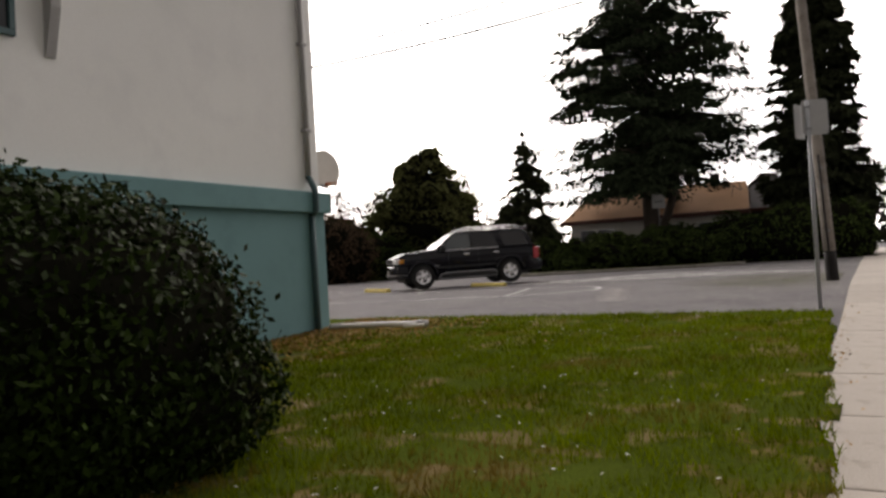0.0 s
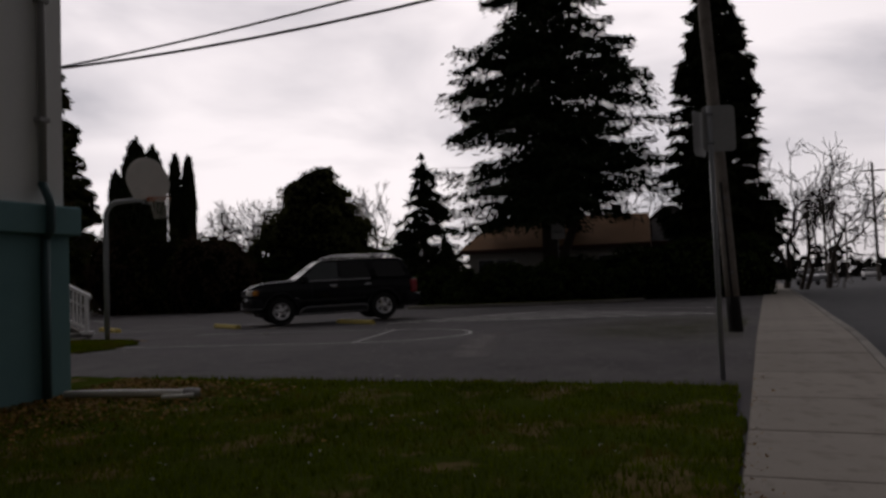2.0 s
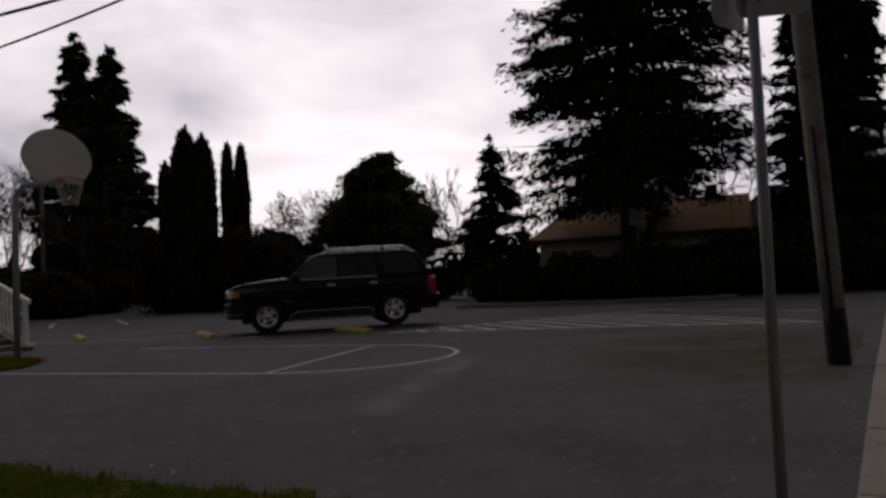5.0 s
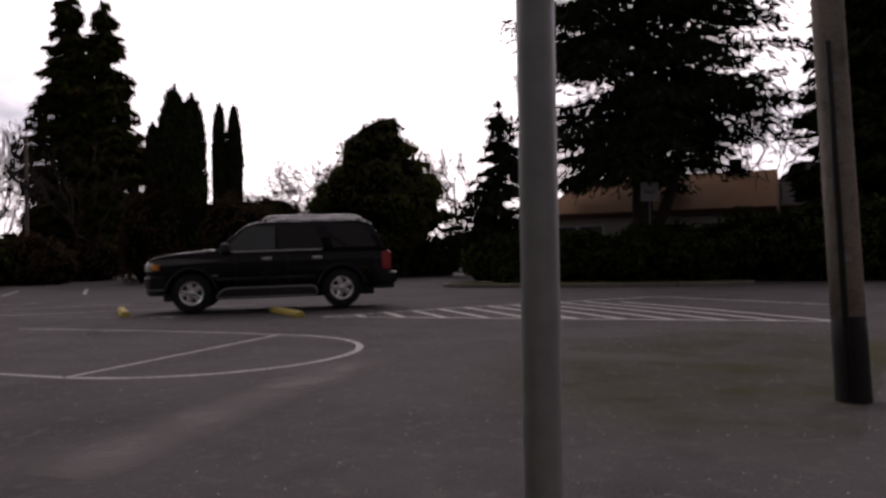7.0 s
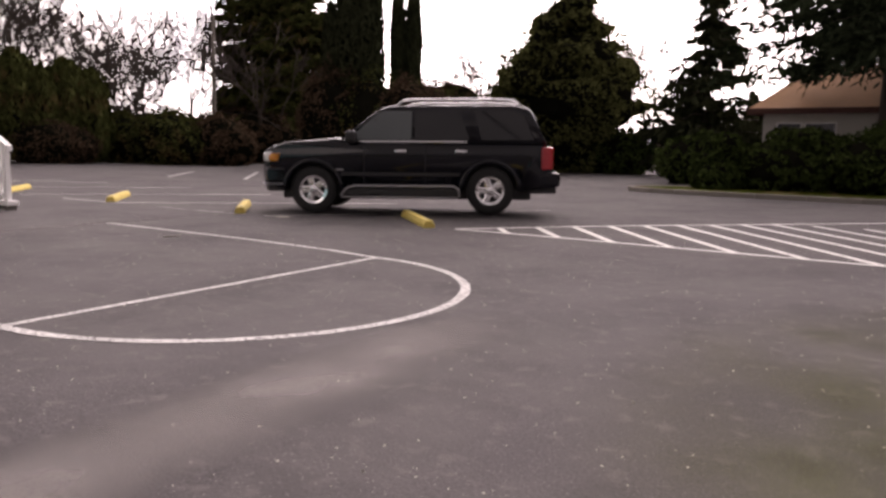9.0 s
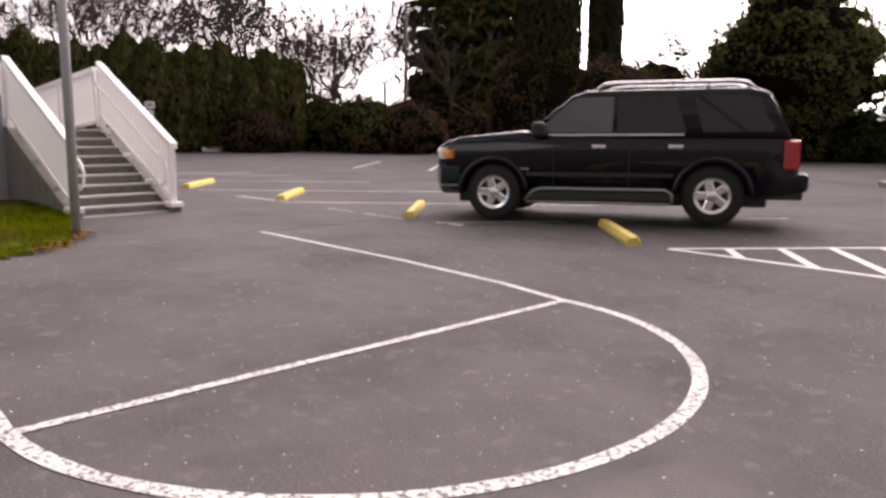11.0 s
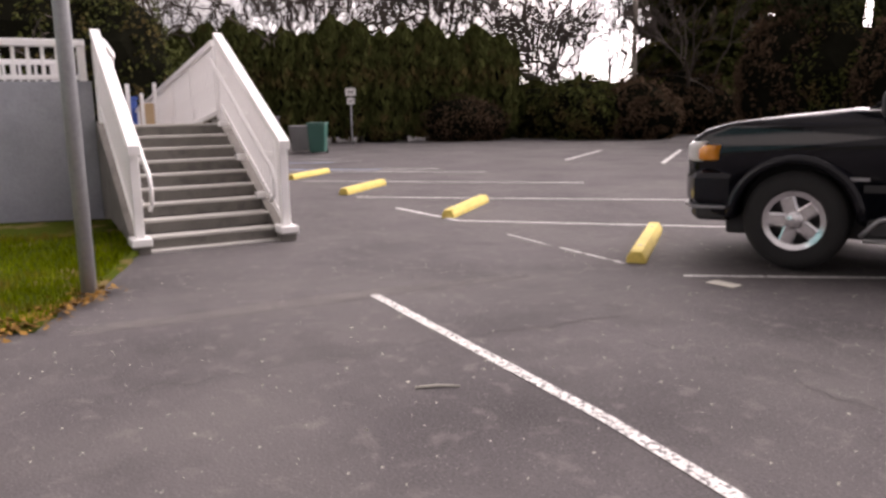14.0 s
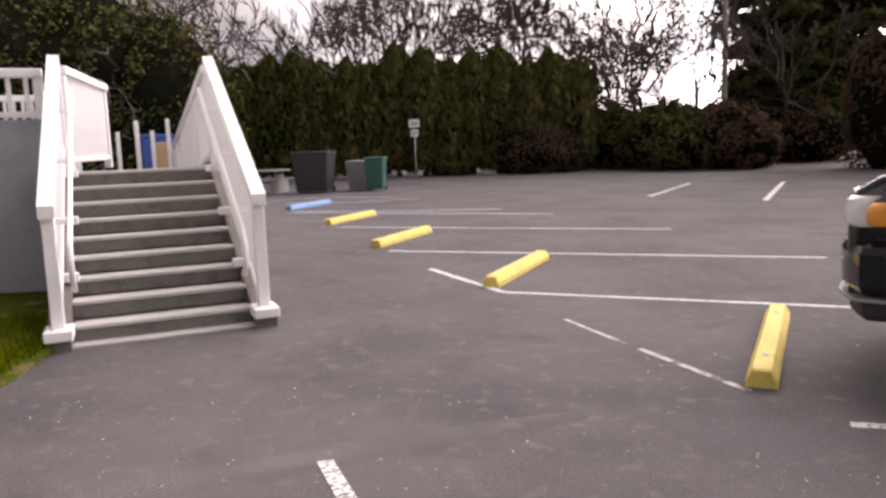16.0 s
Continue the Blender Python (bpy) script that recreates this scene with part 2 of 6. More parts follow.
M_BLACKBIN = mat("black_bin_plastic", (0.03, 0.027, 0.032), 0.5, vary=0.1, scale=3, fine=30, bump=0.05)
M_BLUEBIN = mat("blue_container_paint", (0.03, 0.08, 0.32), 0.5, vary=0.1, scale=3, fine=30, bump=0.05)
M_GREYBOX = mat("grey_crate", (0.26, 0.26, 0.26), 0.7, vary=0.15, scale=3, fine=30, bump=0.1)
M_CARD = mat("tan_cardboard", (0.48, 0.35, 0.21), 0.85, vary=0.12, scale=3, fine=30, bump=0.1)
M_LEAFLIT = mat("dry_fallen_leaves", (0.23, 0.125, 0.03), 0.85, spec=0.15, vary=0.5, scale=2, fine=5, bump=0, by_island=0.9)
M_LITTER = mat("pale_litter", (0.45, 0.43, 0.37), 0.8, vary=0.2, scale=6, fine=30, bump=0)
M_CRACK = mat("asphalt_crack", (0.045, 0.042, 0.042), 1.0, vary=0.2, scale=6, fine=40, bump=0.2)
M_PALEPATCH = mat("dusty_asphalt", (0.25, 0.23, 0.22), 0.95, vary=0.25, scale=1.5, fine=60, bump=0.3)
M_SILVERCAR = mat("pale_silver_car_paint", (0.55, 0.56, 0.58), 0.3, vary=0.05, scale=1, fine=10, bump=0, coat=0.5)
M_WIRE = mat("black_cable", (0.02, 0.02, 0.022), 0.7, vary=0.1, scale=1, fine=10, bump=0)
M_FARWOOD = mat("far_woods", (0.030, 0.032, 0.026), 0.95, spec=0.0, vary=0.4, scale=0.08, fine=1, bump=0, by_island=0.5)


def see_through(m, scale, at, soft, most=0.6):
    """Let what lies below show between patches of a thin layer."""
    n, l = m.node_tree.nodes, m.node_tree.links
    tc, no, mr = n.new("ShaderNodeTexCoord"), n.new("ShaderNodeTexNoise"), n.new("ShaderNodeMapRange")
    no.inputs["Scale"].default_value, no.inputs["Detail"].default_value = scale, 6
    mr.inputs["From Min"].default_value, mr.inputs["From Max"].default_value = at - soft / 2, at + soft / 2
    mr.inputs["To Max"].default_value = most
    l.new(tc.outputs["Object"], no.inputs["Vector"])
    l.new(no.outputs["Fac"], mr.inputs["Value"])
    l.new(mr.outputs["Result"], n["Principled BSDF"].inputs["Alpha"])


M_PALESEAM = mat("dusty_seam", (0.19, 0.175, 0.165), 0.95, vary=0.25, scale=1.5, fine=60, bump=0.3)
see_through(M_PALEPATCH, 1.3, 0.38, 0.55, 0.9)
see_through(M_PALESEAM, 1.3, 0.42, 0.5, 0.55)


def speckle(m, scale, at, soft, colour, amount):
    """Lay crumbs or scuffs of another colour over a surface's own colour."""
    n, l = m.node_tree.nodes, m.node_tree.links
    b = n["Principled BSDF"]
    tc, no, mr, mx = n.new("ShaderNodeTexCoord"), n.new("ShaderNodeTexNoise"), n.new("ShaderNodeMapRange"), n.new("ShaderNodeMix")
    no.inputs["Scale"].default_value, no.inputs["Detail"].default_value = scale, 4
    mr.inputs["From Min"].default_value, mr.inputs["From Max"].default_value = at - soft / 2, at + soft / 2
    mr.inputs["To Max"].default_value = amount
    mx.data_type = "RGBA"
    mx.inputs[7].default_value = (*colour, 1)
    was = b.inputs["Base Color"].links[0].from_socket
    l.new(tc.outputs["Object"], no.inputs["Vector"])
    l.new(no.outputs["Fac"], mr.inputs["Value"])
    l.new(mr.outputs["Result"], mx.inputs["Factor"])
    l.new(was, mx.inputs[6])
    l.new(mx.outputs[2], b.inputs["Base Color"])


speckle(M_ASPHALT, 7.0, 0.64, 0.14, (0.15, 0.138, 0.13), 0.55)
speckle(M_ASPHALT, 1.6, 0.62, 0.16, (0.045, 0.041, 0.042), 0.5)
speckle(M_ASPHALT, 75.0, 0.67, 0.05, (0.26, 0.25, 0.23), 0.8)
speckle(M_LAWN, 2.2, 0.60, 0.10, (0.16, 0.12, 0.06), 0.8)
speckle(M_CONCRETE, 5.0, 0.62, 0.12, (0.17, 0.15, 0.125), 0.6)
speckle(M_STEP, 6.0, 0.60, 0.15, (0.09, 0.085, 0.078), 0.7)
speckle(M_GREYWALL, 1.1, 0.58, 0.25, (0.17, 0.175, 0.20), 0.7)


def fade_edges(m, cx, half):
    """Let a straight dusty streak thin out towards its sides."""
    n, l = m.node_tree.nodes, m.node_tree.links
    b = n["Principled BSDF"]
    tc, sep, off, ab, mr, mul = n.new("ShaderNodeTexCoord"), n.new("ShaderNodeSeparateXYZ"), n.new("ShaderNodeMath"), n.new("ShaderNodeMath"), n.new("ShaderNodeMapRange"), n.new("ShaderNodeMath")
    off.operation, ab.operation, mul.operation = "SUBTRACT", "ABSOLUTE", "MULTIPLY"
    off.inputs[1].default_value = cx
    mr.interpolation_type = "SMOOTHSTEP"
    mr.inputs["From Min"].default_value, mr.inputs["From Max"].default_value = 0.0, half
    mr.inputs["To Min"].default_value, mr.inputs["To Max"].default_value = 1.0, 0.0
    was = b.inputs["Alpha"].links[0].from_socket
    l.new(tc.outputs["Object"], sep.inputs[0])
    l.new(sep.outputs["X"], off.inputs[0])
    l.new(off.outputs[0], ab.inputs[0])
    l.new(ab.outputs[0], mr.inputs["Value"])
    l.new(mr.outputs["Result"], mul.inputs[0])
    l.new(was, mul.inputs[1])
    l.new(mul.outputs[0], b.inputs["Alpha"])


fade_edges(M_PALEPATCH, 4.1, 0.5)
fade_edges(M_PALESEAM, -3.4, 0.22)
see_through(M_MOSS, 0.8, 0.50, 0.40, 0.5)


def fade_round(m, centre, along, ru, rv):
    """Let a patch thin out away from its middle, further along one way than across it."""
    n, l = m.node_tree.nodes, m.node_tree.links
    b = n["Principled BSDF"]
    tc, off, square = n.new("ShaderNodeTexCoord"), n.new("ShaderNodeVectorMath"), n.new("ShaderNodeMath")
    off.operation, off.inputs[1].default_value = "SUBTRACT", (*centre, 0)
    l.new(tc.outputs["Object"], off.inputs[0])
    square.operation = "ADD"
    for k, (way, r) in enumerate(((along, ru), ((along[1], -along[0]), rv))):
        dot, two = n.new("ShaderNodeVectorMath"), n.new("ShaderNodeMath")
        dot.operation, dot.inputs[1].default_value = "DOT_PRODUCT", (way[0] / r, way[1] / r, 0)
        two.operation, two.inputs[1].default_value = "POWER", 2.0
        ab = n.new("ShaderNodeMath")
        ab.operation = "ABSOLUTE"
        l.new(off.outputs[0], dot.inputs[0])
        l.new(dot.outputs["Value"], ab.inputs[0])
        l.new(ab.outputs[0], two.inputs[0])
        l.new(two.outputs[0], square.inputs[k])
    mr, mul = n.new("ShaderNodeMapRange"), n.new("ShaderNodeMath")
    mr.interpolation_type = "SMOOTHSTEP"
    mr.inputs["From Min"].default_value, mr.inputs["From Max"].default_value = 0.1, 1.0
    mr.inputs["To Min"].default_value, mr.inputs["To Max"].default_value = 1.0, 0.0
    mul.operation = "MULTIPLY"
    was = b.inputs["Alpha"].links[0].from_socket
    l.new(square.outputs[0], mr.inputs["Value"])
    l.new(mr.outputs["Result"], mul.inputs[0])
    l.new(was, mul.inputs[1])
    l.new(mul.outputs[0], b.inputs["Alpha"])


fade_round(M_PALEPATCH, (4.0, 17.4), (0.1, 0.995), 3.1, 5.0)
fade_round(M_MOSS, (8.1, 20.1), (0.2588, 0.9659), 4.0, 3.0)


# ---------------------------------------------------------------- building helpers
def thing(name, m, label, category, group="", kind=""):
    ob = new(name)
    ob.matrix_world = m
    ob.empty_display_size = 0.2
    return tagged(ob, label, category, group, kind)


def mesh_from(name, bm, material):
    me = bpy.data.meshes.new(name)
    bm.normal_update()
    bm.to_mesh(me)
    bm.free()
    for one in (material if isinstance(material, (list, tuple)) else [material]):
        me.materials.append(one)
    return me


def part(name, bm, material, parent, label="", smooth=False):
    me = mesh_from(name, bm, material)
    if smooth:
        me.shade_smooth()
    ob = new(name, me)
    ob.parent = parent
    return tagged(ob, label)


def solo(name, bm, material, m, label, category, group="", kind="", smooth=False):
    me = mesh_from(name, bm, material)
    if smooth:
        me.shade_smooth()
    ob = new(name, me)
    ob.matrix_world = m
    return tagged(ob, label, category, group, kind)


def box(bm, x0, x1, y0, y1, z0, z1, bevel=0.0, m=None):
    made = bmesh.ops.create_cube(bm, size=1.0)["verts"]
    for v in made:
        v.co = Vector((x0 + (v.co.x + 0.5) * (x1 - x0), y0 + (v.co.y + 0.5) * (y1 - y0), z0 + (v.co.z + 0.5) * (z1 - z0)))
    if bevel:
        edges = {e for v in made for e in v.link_edges}
        made = [v for v in bmesh.ops.bevel(bm, geom=list(edges), offset=bevel, segments=2, affect="EDGES", profile=0.5)["verts"]]
    if m is not None:
        bmesh.ops.transform(bm, matrix=m, verts=list({v for v in made}))
    return bm


def boxed(*a, **k):
    return box(bmesh.new(), *a, **k)


def tube(bm, points, radii, sides=8, cap=True):
    """A tube along points, its radius one number or one a point."""
    points = [Vector(p) for p in points]
    if not isinstance(radii, (list, tuple)):
        radii = [radii] * len(points)
    rings, ref = [], None
    for i, p in enumerate(points):
        d = (points[min(i + 1, len(points) - 1)] - points[max(i - 1, 0)]).normalized()
        if ref is None:
            ref = d.orthogonal().normalized()
        a = (ref - d * ref.dot(d)).normalized()
        ref, b = a, d.cross(a)
        rings.append([bm.verts.new(p + (a * math.cos(2 * math.pi * k / sides) + b * math.sin(2 * math.pi * k / sides)) * radii[i]) for k in range(sides)])
    for r0, r1 in zip(rings, rings[1:]):
        for k in range(sides):
            bm.faces.new((r0[k], r0[(k + 1) % sides], r1[(k + 1) % sides], r1[k]))
    if cap:
        bm.faces.new(rings[0][::-1])
        bm.faces.new(rings[-1])
    return bm


def prism(bm, outline, y0, y1, taper=None):
    """An outline in x, z run from y0 to y1; taper(x, z, side) moves a point in y."""
    a = [bm.verts.new((x, y0 + (taper(x, z, -1) if taper else 0), z)) for x, z in outline]
    b = [bm.verts.new((x, y1 + (taper(x, z, 1) if taper else 0), z)) for x, z in outline]
    n = len(outline)
    for i in range(n):
        bm.faces.new((a[i], b[i], b[(i + 1) % n], a[(i + 1) % n]))
    bm.faces.new(a[::-1])
    bm.faces.new(b)
    bmesh.ops.recalc_face_normals(bm, faces=bm.faces)
    return bm


def lathe(bm, profile, sides=32, axis="y", cap=True):
    """A profile of (along the axis, radius) spun round the axis."""
    rings = []
    for s, r in profile:
        ring = []
        for k in range(sides):
            c, d = math.cos(2 * math.pi * k / sides) * r, math.sin(2 * math.pi * k / sides) * r
            ring.append(bm.verts.new((c, s, d) if axis == "y" else (c, d, s)))
        rings.append(ring)
    for r0, r1 in zip(rings, rings[1:]):
        for k in range(sides):
            bm.faces.new((r0[k], r0[(k + 1) % sides], r1[(k + 1) % sides], r1[k]))
    if cap:
        bm.faces.new(rings[0][::-1])
        bm.faces.new(rings[-1])
    bmesh.ops.recalc_face_normals(bm, faces=bm.faces)
    return bm


# the street's frame: O on the sidewalk's inner edge, U along it, V across it towards the street
O2, U2, V2 = np.array((3.91, 0.0)), np.array((0.2588, 0.9659)), np.array((0.9659, -0.2588))
STREET_YAW = -15.0


def uv(u, v):
    return O2 + u * U2 + v * V2


def to_uv(x, y):
    d = np.array((x, y)) - O2
    return float(d @ U2), float(d @ V2)


def sm(x):
    x = min(max(x, 0.0), 1.0)
    return x * x * (3 - 2 * x)


def gz(x, y):
    """Height of the ground: it climbs a little from the lawn to the lot, and again towards the street's far end of the lot."""
    return -0.28 * (1 - sm((y - 10) / 8)) + 0.04 * sm((x + 3) / 6) * sm((y - 22) / 5) - 0.028 * min(max(9.0 - y, 0.0), 10.0)


def gpose(x, y, yaw=0.0, dz=0.0, tilt=0.0):
    return pose(x, y, gz(x, y) + dz, tilt, 0, yaw)


def leaves(centres, normals, size, aspect=1.6, jitter=0.6, rng=None, along=None):
    """Arrays of four-cornered leaves: one at every centre, facing about its normal, or running along a direction."""
    rng = rng or np.random.default_rng(1)
    c, nn = np.asarray(centres, float), np.asarray(normals, float)
    k = len(c)
    nn = nn + rng.normal(0, jitter, (k, 3))
    nn /= np.linalg.norm(nn, axis=1)[:, None] + 1e-9
    a = np.asarray(along, float) + rng.normal(0, 0.25, (k, 3)) if along is not None else rng.normal(0, 1, (k, 3))
    a -= nn * (a * nn).sum(1)[:, None]
    a /= np.linalg.norm(a, axis=1)[:, None] + 1e-9
    b = np.cross(nn, a)
    s = (np.asarray(size) * rng.uniform(0.6, 1.35, k))[:, None]
    v = np.stack((c - a * s * aspect, c + b * s * 0.62, c + a * s * aspect, c - b * s * 0.62), 1).reshape(-1, 3)
    return v, np.arange(4 * k).reshape(-1, 4)


def cloud(name, v, f, material, parent=None, label="", kind=""):
    me = bpy.data.meshes.new(name)
    me.from_pydata(v.tolist(), [], f.tolist())
    me.materials.append(material)
    ob = new(name, me)
    ob.parent = parent
    return tagged(ob, label, kind=kind)


# ---------------------------------------------------------------- ground
def spread(stops):
    out = []
    for (a, b, step) in stops:
        k = max(1, round((b - a) / step))
        out += [a + (b - a) * i / k for i in range(k)]
    return out + [stops[-1][1]]


def build_ground():
    us = spread([(-900, -60, 140), (-60, -15, 5), (-15, 35, 0.7), (35, 90, 5), (90, 1200, 140)])
    vs = spread([(-1000, -60, 140), (-60, -25, 5), (-25, 1.47, 0.7), (1.47, 1.485, 0.015), (1.485, 12, 1.0), (12, 60, 8), (60, 900, 140)])
    verts, faces, mats = [], [], []
    for u in us:
        for v in vs:
            x, y = uv(u, v)
            z = gz(x, y) - (0.13 if v > 1.48 else 0.0)
            verts.append((x, y, z))
    w = len(vs)
    for i in range(len(us) - 1):
        for j in range(w - 1):
            faces.append((i * w + j, (i + 1) * w + j, (i + 1) * w + j + 1, i * w + j + 1))
            mats.append(1 if vs[j] > 1.46 else 0)
    me = bpy.data.meshes.new("ground")
    me.from_pydata(verts, [], faces)
    me.materials.append(M_ASPHALT)
    me.materials.append(M_STREET)
    me.polygons.foreach_set("material_index", mats)
    me.shade_smooth()
    tagged(new("ground", me), "worn grey asphalt car park and darker street, dusty and patched", "ground", kind="structure")


build_ground()


def sheet(name, inside, u0, u1, v0, v1, step, lift, material, label, category, kind="structure", rough=0.012, skirt=0.06):
    """A patch laid on the ground: cells whose middle is inside(u, v), with a skirt round its edge."""
    bm, grid = bmesh.new(), {}
    nu, nv = round((u1 - u0) / step), round((v1 - v0) / step)

    def vert(i, j):
        if (i, j) not in grid:
            u, v = u0 + i * step, v0 + j * step
            u += 0.35 * step * noise.noise((u * 3.1, v * 3.1, 1.7))
            v += 0.35 * step * noise.noise((u * 3.1, v * 3.1, 7.7))
            x, y = uv(u, v)
            grid[i, j] = bm.verts.new((x, y, gz(x, y) + (lift(u, v) if callable(lift) else lift) + rough * noise.noise((x * 1.3, y * 1.3, 0))))
        return grid[i, j]
    for i in range(nu):
        for j in range(nv):
            if inside(u0 + (i + 0.5) * step, v0 + (j + 0.5) * step):
                bm.faces.new((vert(i, j), vert(i + 1, j), vert(i + 1, j + 1), vert(i, j + 1)))
    if skirt:
        rim = [e for e in bm.edges if len(e.link_faces) == 1]
        made = bmesh.ops.extrude_edge_only(bm, edges=rim)
        for v in made["geom"]:
            if isinstance(v, bmesh.types.BMVert):
                v.co.z -= skirt
    bmesh.ops.recalc_face_normals(bm, faces=bm.faces)
    return solo(name, bm, material, Matrix(), label, category, kind=kind, smooth=True)


def lawn_end(v):
    return 13.15 + 0.09 * v + 0.10 * noise.noise((v * 1.4, 0.3, 2.0)) + 0.05 * noise.noise((v * 5, 3.3, 2.0))


def lawn_edge(u):
    return -0.02 + 0.24 * sm((10.5 - u) / 6) + 0.05 * noise.noise((u * 1.7, 8.0, 0.0)) - 0.10 * sm((u - 10) / 3) * (1 + noise.noise((u * 2.0, 1.0, 0)))


sheet("lawn", lambda u, v: u < lawn_end(v) and v < lawn_edge(u), -16, 14, -9.6, 0.4, 0.1, 0.035, M_LAWN,
      "patchy winter lawn with bare soil and fallen leaves", "lawn", rough=0.02, skirt=0.07)


# the small lawn by the stairs
def poly_inside(poly):
    def test(u, v):
        x, y = uv(u, v)
        hit = False
        for (x0, y0), (x1, y1) in zip(poly, poly[1:] + poly[:1]):
            if (y0 > y) != (y1 > y) and x < (x1 - x0) * (y - y0) / (y1 - y0) + x0:
                hit = not hit
        return hit
    return test


SIDE_LAWN = [(-2.95, 17.6), (-3.15, 19.3), (-3.7, 20.05), (-4.9, 20.5), (-6.2, 20.88), (-9.4, 20.95), (-9.4, 12.5), (-6, 13.2)]


def side_lift(u, v):
    x, y = uv(u, v)
    return 0.03 + 0.13 * sm((-5.2 - x) / 3.5)


sheet("lawn_by_stairs", poly_inside(SIDE_LAWN), 8, 22, -17, -8, 0.2, side_lift, M_LAWN, "bright green lawn strip under the grey wall", "lawn", rough=0.02)


def moss_inside(u, v):
    return -4.6 < v < lawn_edge(u) - 0.02


sheet("moss", moss_inside, 15, 26, -5, 0.0, 0.2, 0.006, M_MOSS, "thin moss and grit over the asphalt edge", "moss", rough=0.002, skirt=0.0)


def blades(name, count, area, lift, seed, label, tall=(0.025, 0.06)):
    rng = np.random.default_rng(seed)
    v, f = [], []
    while len(f) < count:
        u, w, ok = area(rng)
        if not ok:
            continue
        x, y = uv(u, w)
        if noise.noise((x * 1.1, y * 1.1, 3.0)) > 0.47:
            continue
        z = gz(x, y) + (lift(u, w) if callable(lift) else lift) + 0.01
        a, h, b = rng.uniform(0, 6.283), rng.uniform(*tall), rng.uniform(0.004, 0.009)
        dx, dy = math.cos(a) * b, math.sin(a) * b
        lx, ly = rng.normal(0, 0.018), rng.normal(0, 0.018)
        i = len(v)
        v += [(x - dx, y - dy, z - 0.02), (x + dx, y + dy, z - 0.02), (x + lx, y + ly, z + h)]
        f.append((i, i + 1, i + 2))
    cl = cloud(name, np.array(v), np.array(f), M_BLADE)
    tagged(cl, label, "grass", kind="stuff")


def lawn_area(rng):
    u, v = 13.2 - 12.5 * rng.random() ** 0.9, 0.3 - 7.8 * rng.random()
    return u, v, u < lawn_end(v) + 0.02 and v < lawn_edge(u) + 0.02


def side_area(rng, test=poly_inside(SIDE_LAWN)):
    u, v = rng.uniform(12, 21), rng.uniform(-16, -9)
    return u, v, test(u, v)


blades("grass", 70000, lawn_area, 0.035, 5, "short green and yellowed grass blades of the lawn")
blades("grass", 26000, side_area, side_lift, 6, "bright green grass blades by the stairs", (0.03, 0.07))


def scatter_leaves(name, count, place, size, material, label, category, seed):
    rng = np.random.default_rng(seed)
    c = []
    while len(c) < count:
        u, v, dz = place(rng)
        x, y = uv(u, v)
        c.append((x, y, gz(x, y) + dz))
    v, f = leaves(c, [(0, 0, 1)] * count, size, 1.2, 0.35, rng)
    tagged(cloud(name, v, f, material), label, category, kind="stuff")


def litter_place(rng):
    return 12.2 - abs(rng.normal(0, 2.4)), -7.5 + abs(rng.normal(0, 1.1)), 0.075


scatter_leaves("fallen_leaves", 5200, litter_place, 0.022, M_LEAFLIT, "brown dry leaves fallen along the wall foot", "leaves", 7)
scatter_leaves("lawn_leaves", 420, lambda r: (r.uniform(1, 13), r.uniform(-6, -0.2), 0.06), 0.014, M_LITTER, "pale leaf scraps strewn over the lawn", "leaves", 8)
scatter_leaves("grit", 3200, lambda r: (r.uniform(14, 25), -14 * r.random() ** 1.0, 0.006), 0.0065, M_LITTER, "pale grit and crumbs on the asphalt", "grit", 9)
scatter_leaves("path_leaves", 170, lambda r: (r.uniform(4, 14), 0.02 + abs(r.normal(0, 0.12)), 0.03), 0.014, M_LEAFLIT, "brown leaf crumbs along the sidewalk edge", "leaves", 10)
scatter_leaves("lawn_fringe", 420, lambda r: (*to_uv(*(np.array((-3.3, 19.6)) + r.random() * np.array((-1.2, 0.9)) + r.normal(0, 0.10, 2))), 0.04), 0.025, M_LEAFLIT,
               "dry leaves along the lawn edge by the post", "leaves", 11)


# ---------------------------------------------------------------- painted lines
def stripe(name, pts, width, material, label, lift=0.0045, kind="structure"):
    bm, prev = bmesh.new(), None
    pts = [np.array(p, float) for p in pts]
    fine = []
    for a, b in zip(pts, pts[1:]):
        k = max(1, int(np.linalg.norm(b - a) / 0.3))
        fine += [a + (b - a) * i / k for i in range(k)]
    fine.append(pts[-1])
    for i, p in enumerate(fine):
        d = fine[min(i + 1, len(fine) - 1)] - fine[max(i - 1, 0)]
        d = d / np.linalg.norm(d)
        nrm = np.array((-d[1], d[0])) * width / 2 * (1 + 0.12 * noise.noise((p[0] * 3, p[1] * 3, 0)))
        row = [bm.verts.new((*q, gz(*q) + lift)) for q in (p - nrm, p + nrm)]
        if prev:
            bm.faces.new((prev[0], row[0], row[1], prev[1]))
        prev = row
    bmesh.ops.recalc_face_normals(bm, faces=bm.faces)
    return solo(name, bm, material, Matrix(), label, "marking", kind=kind)


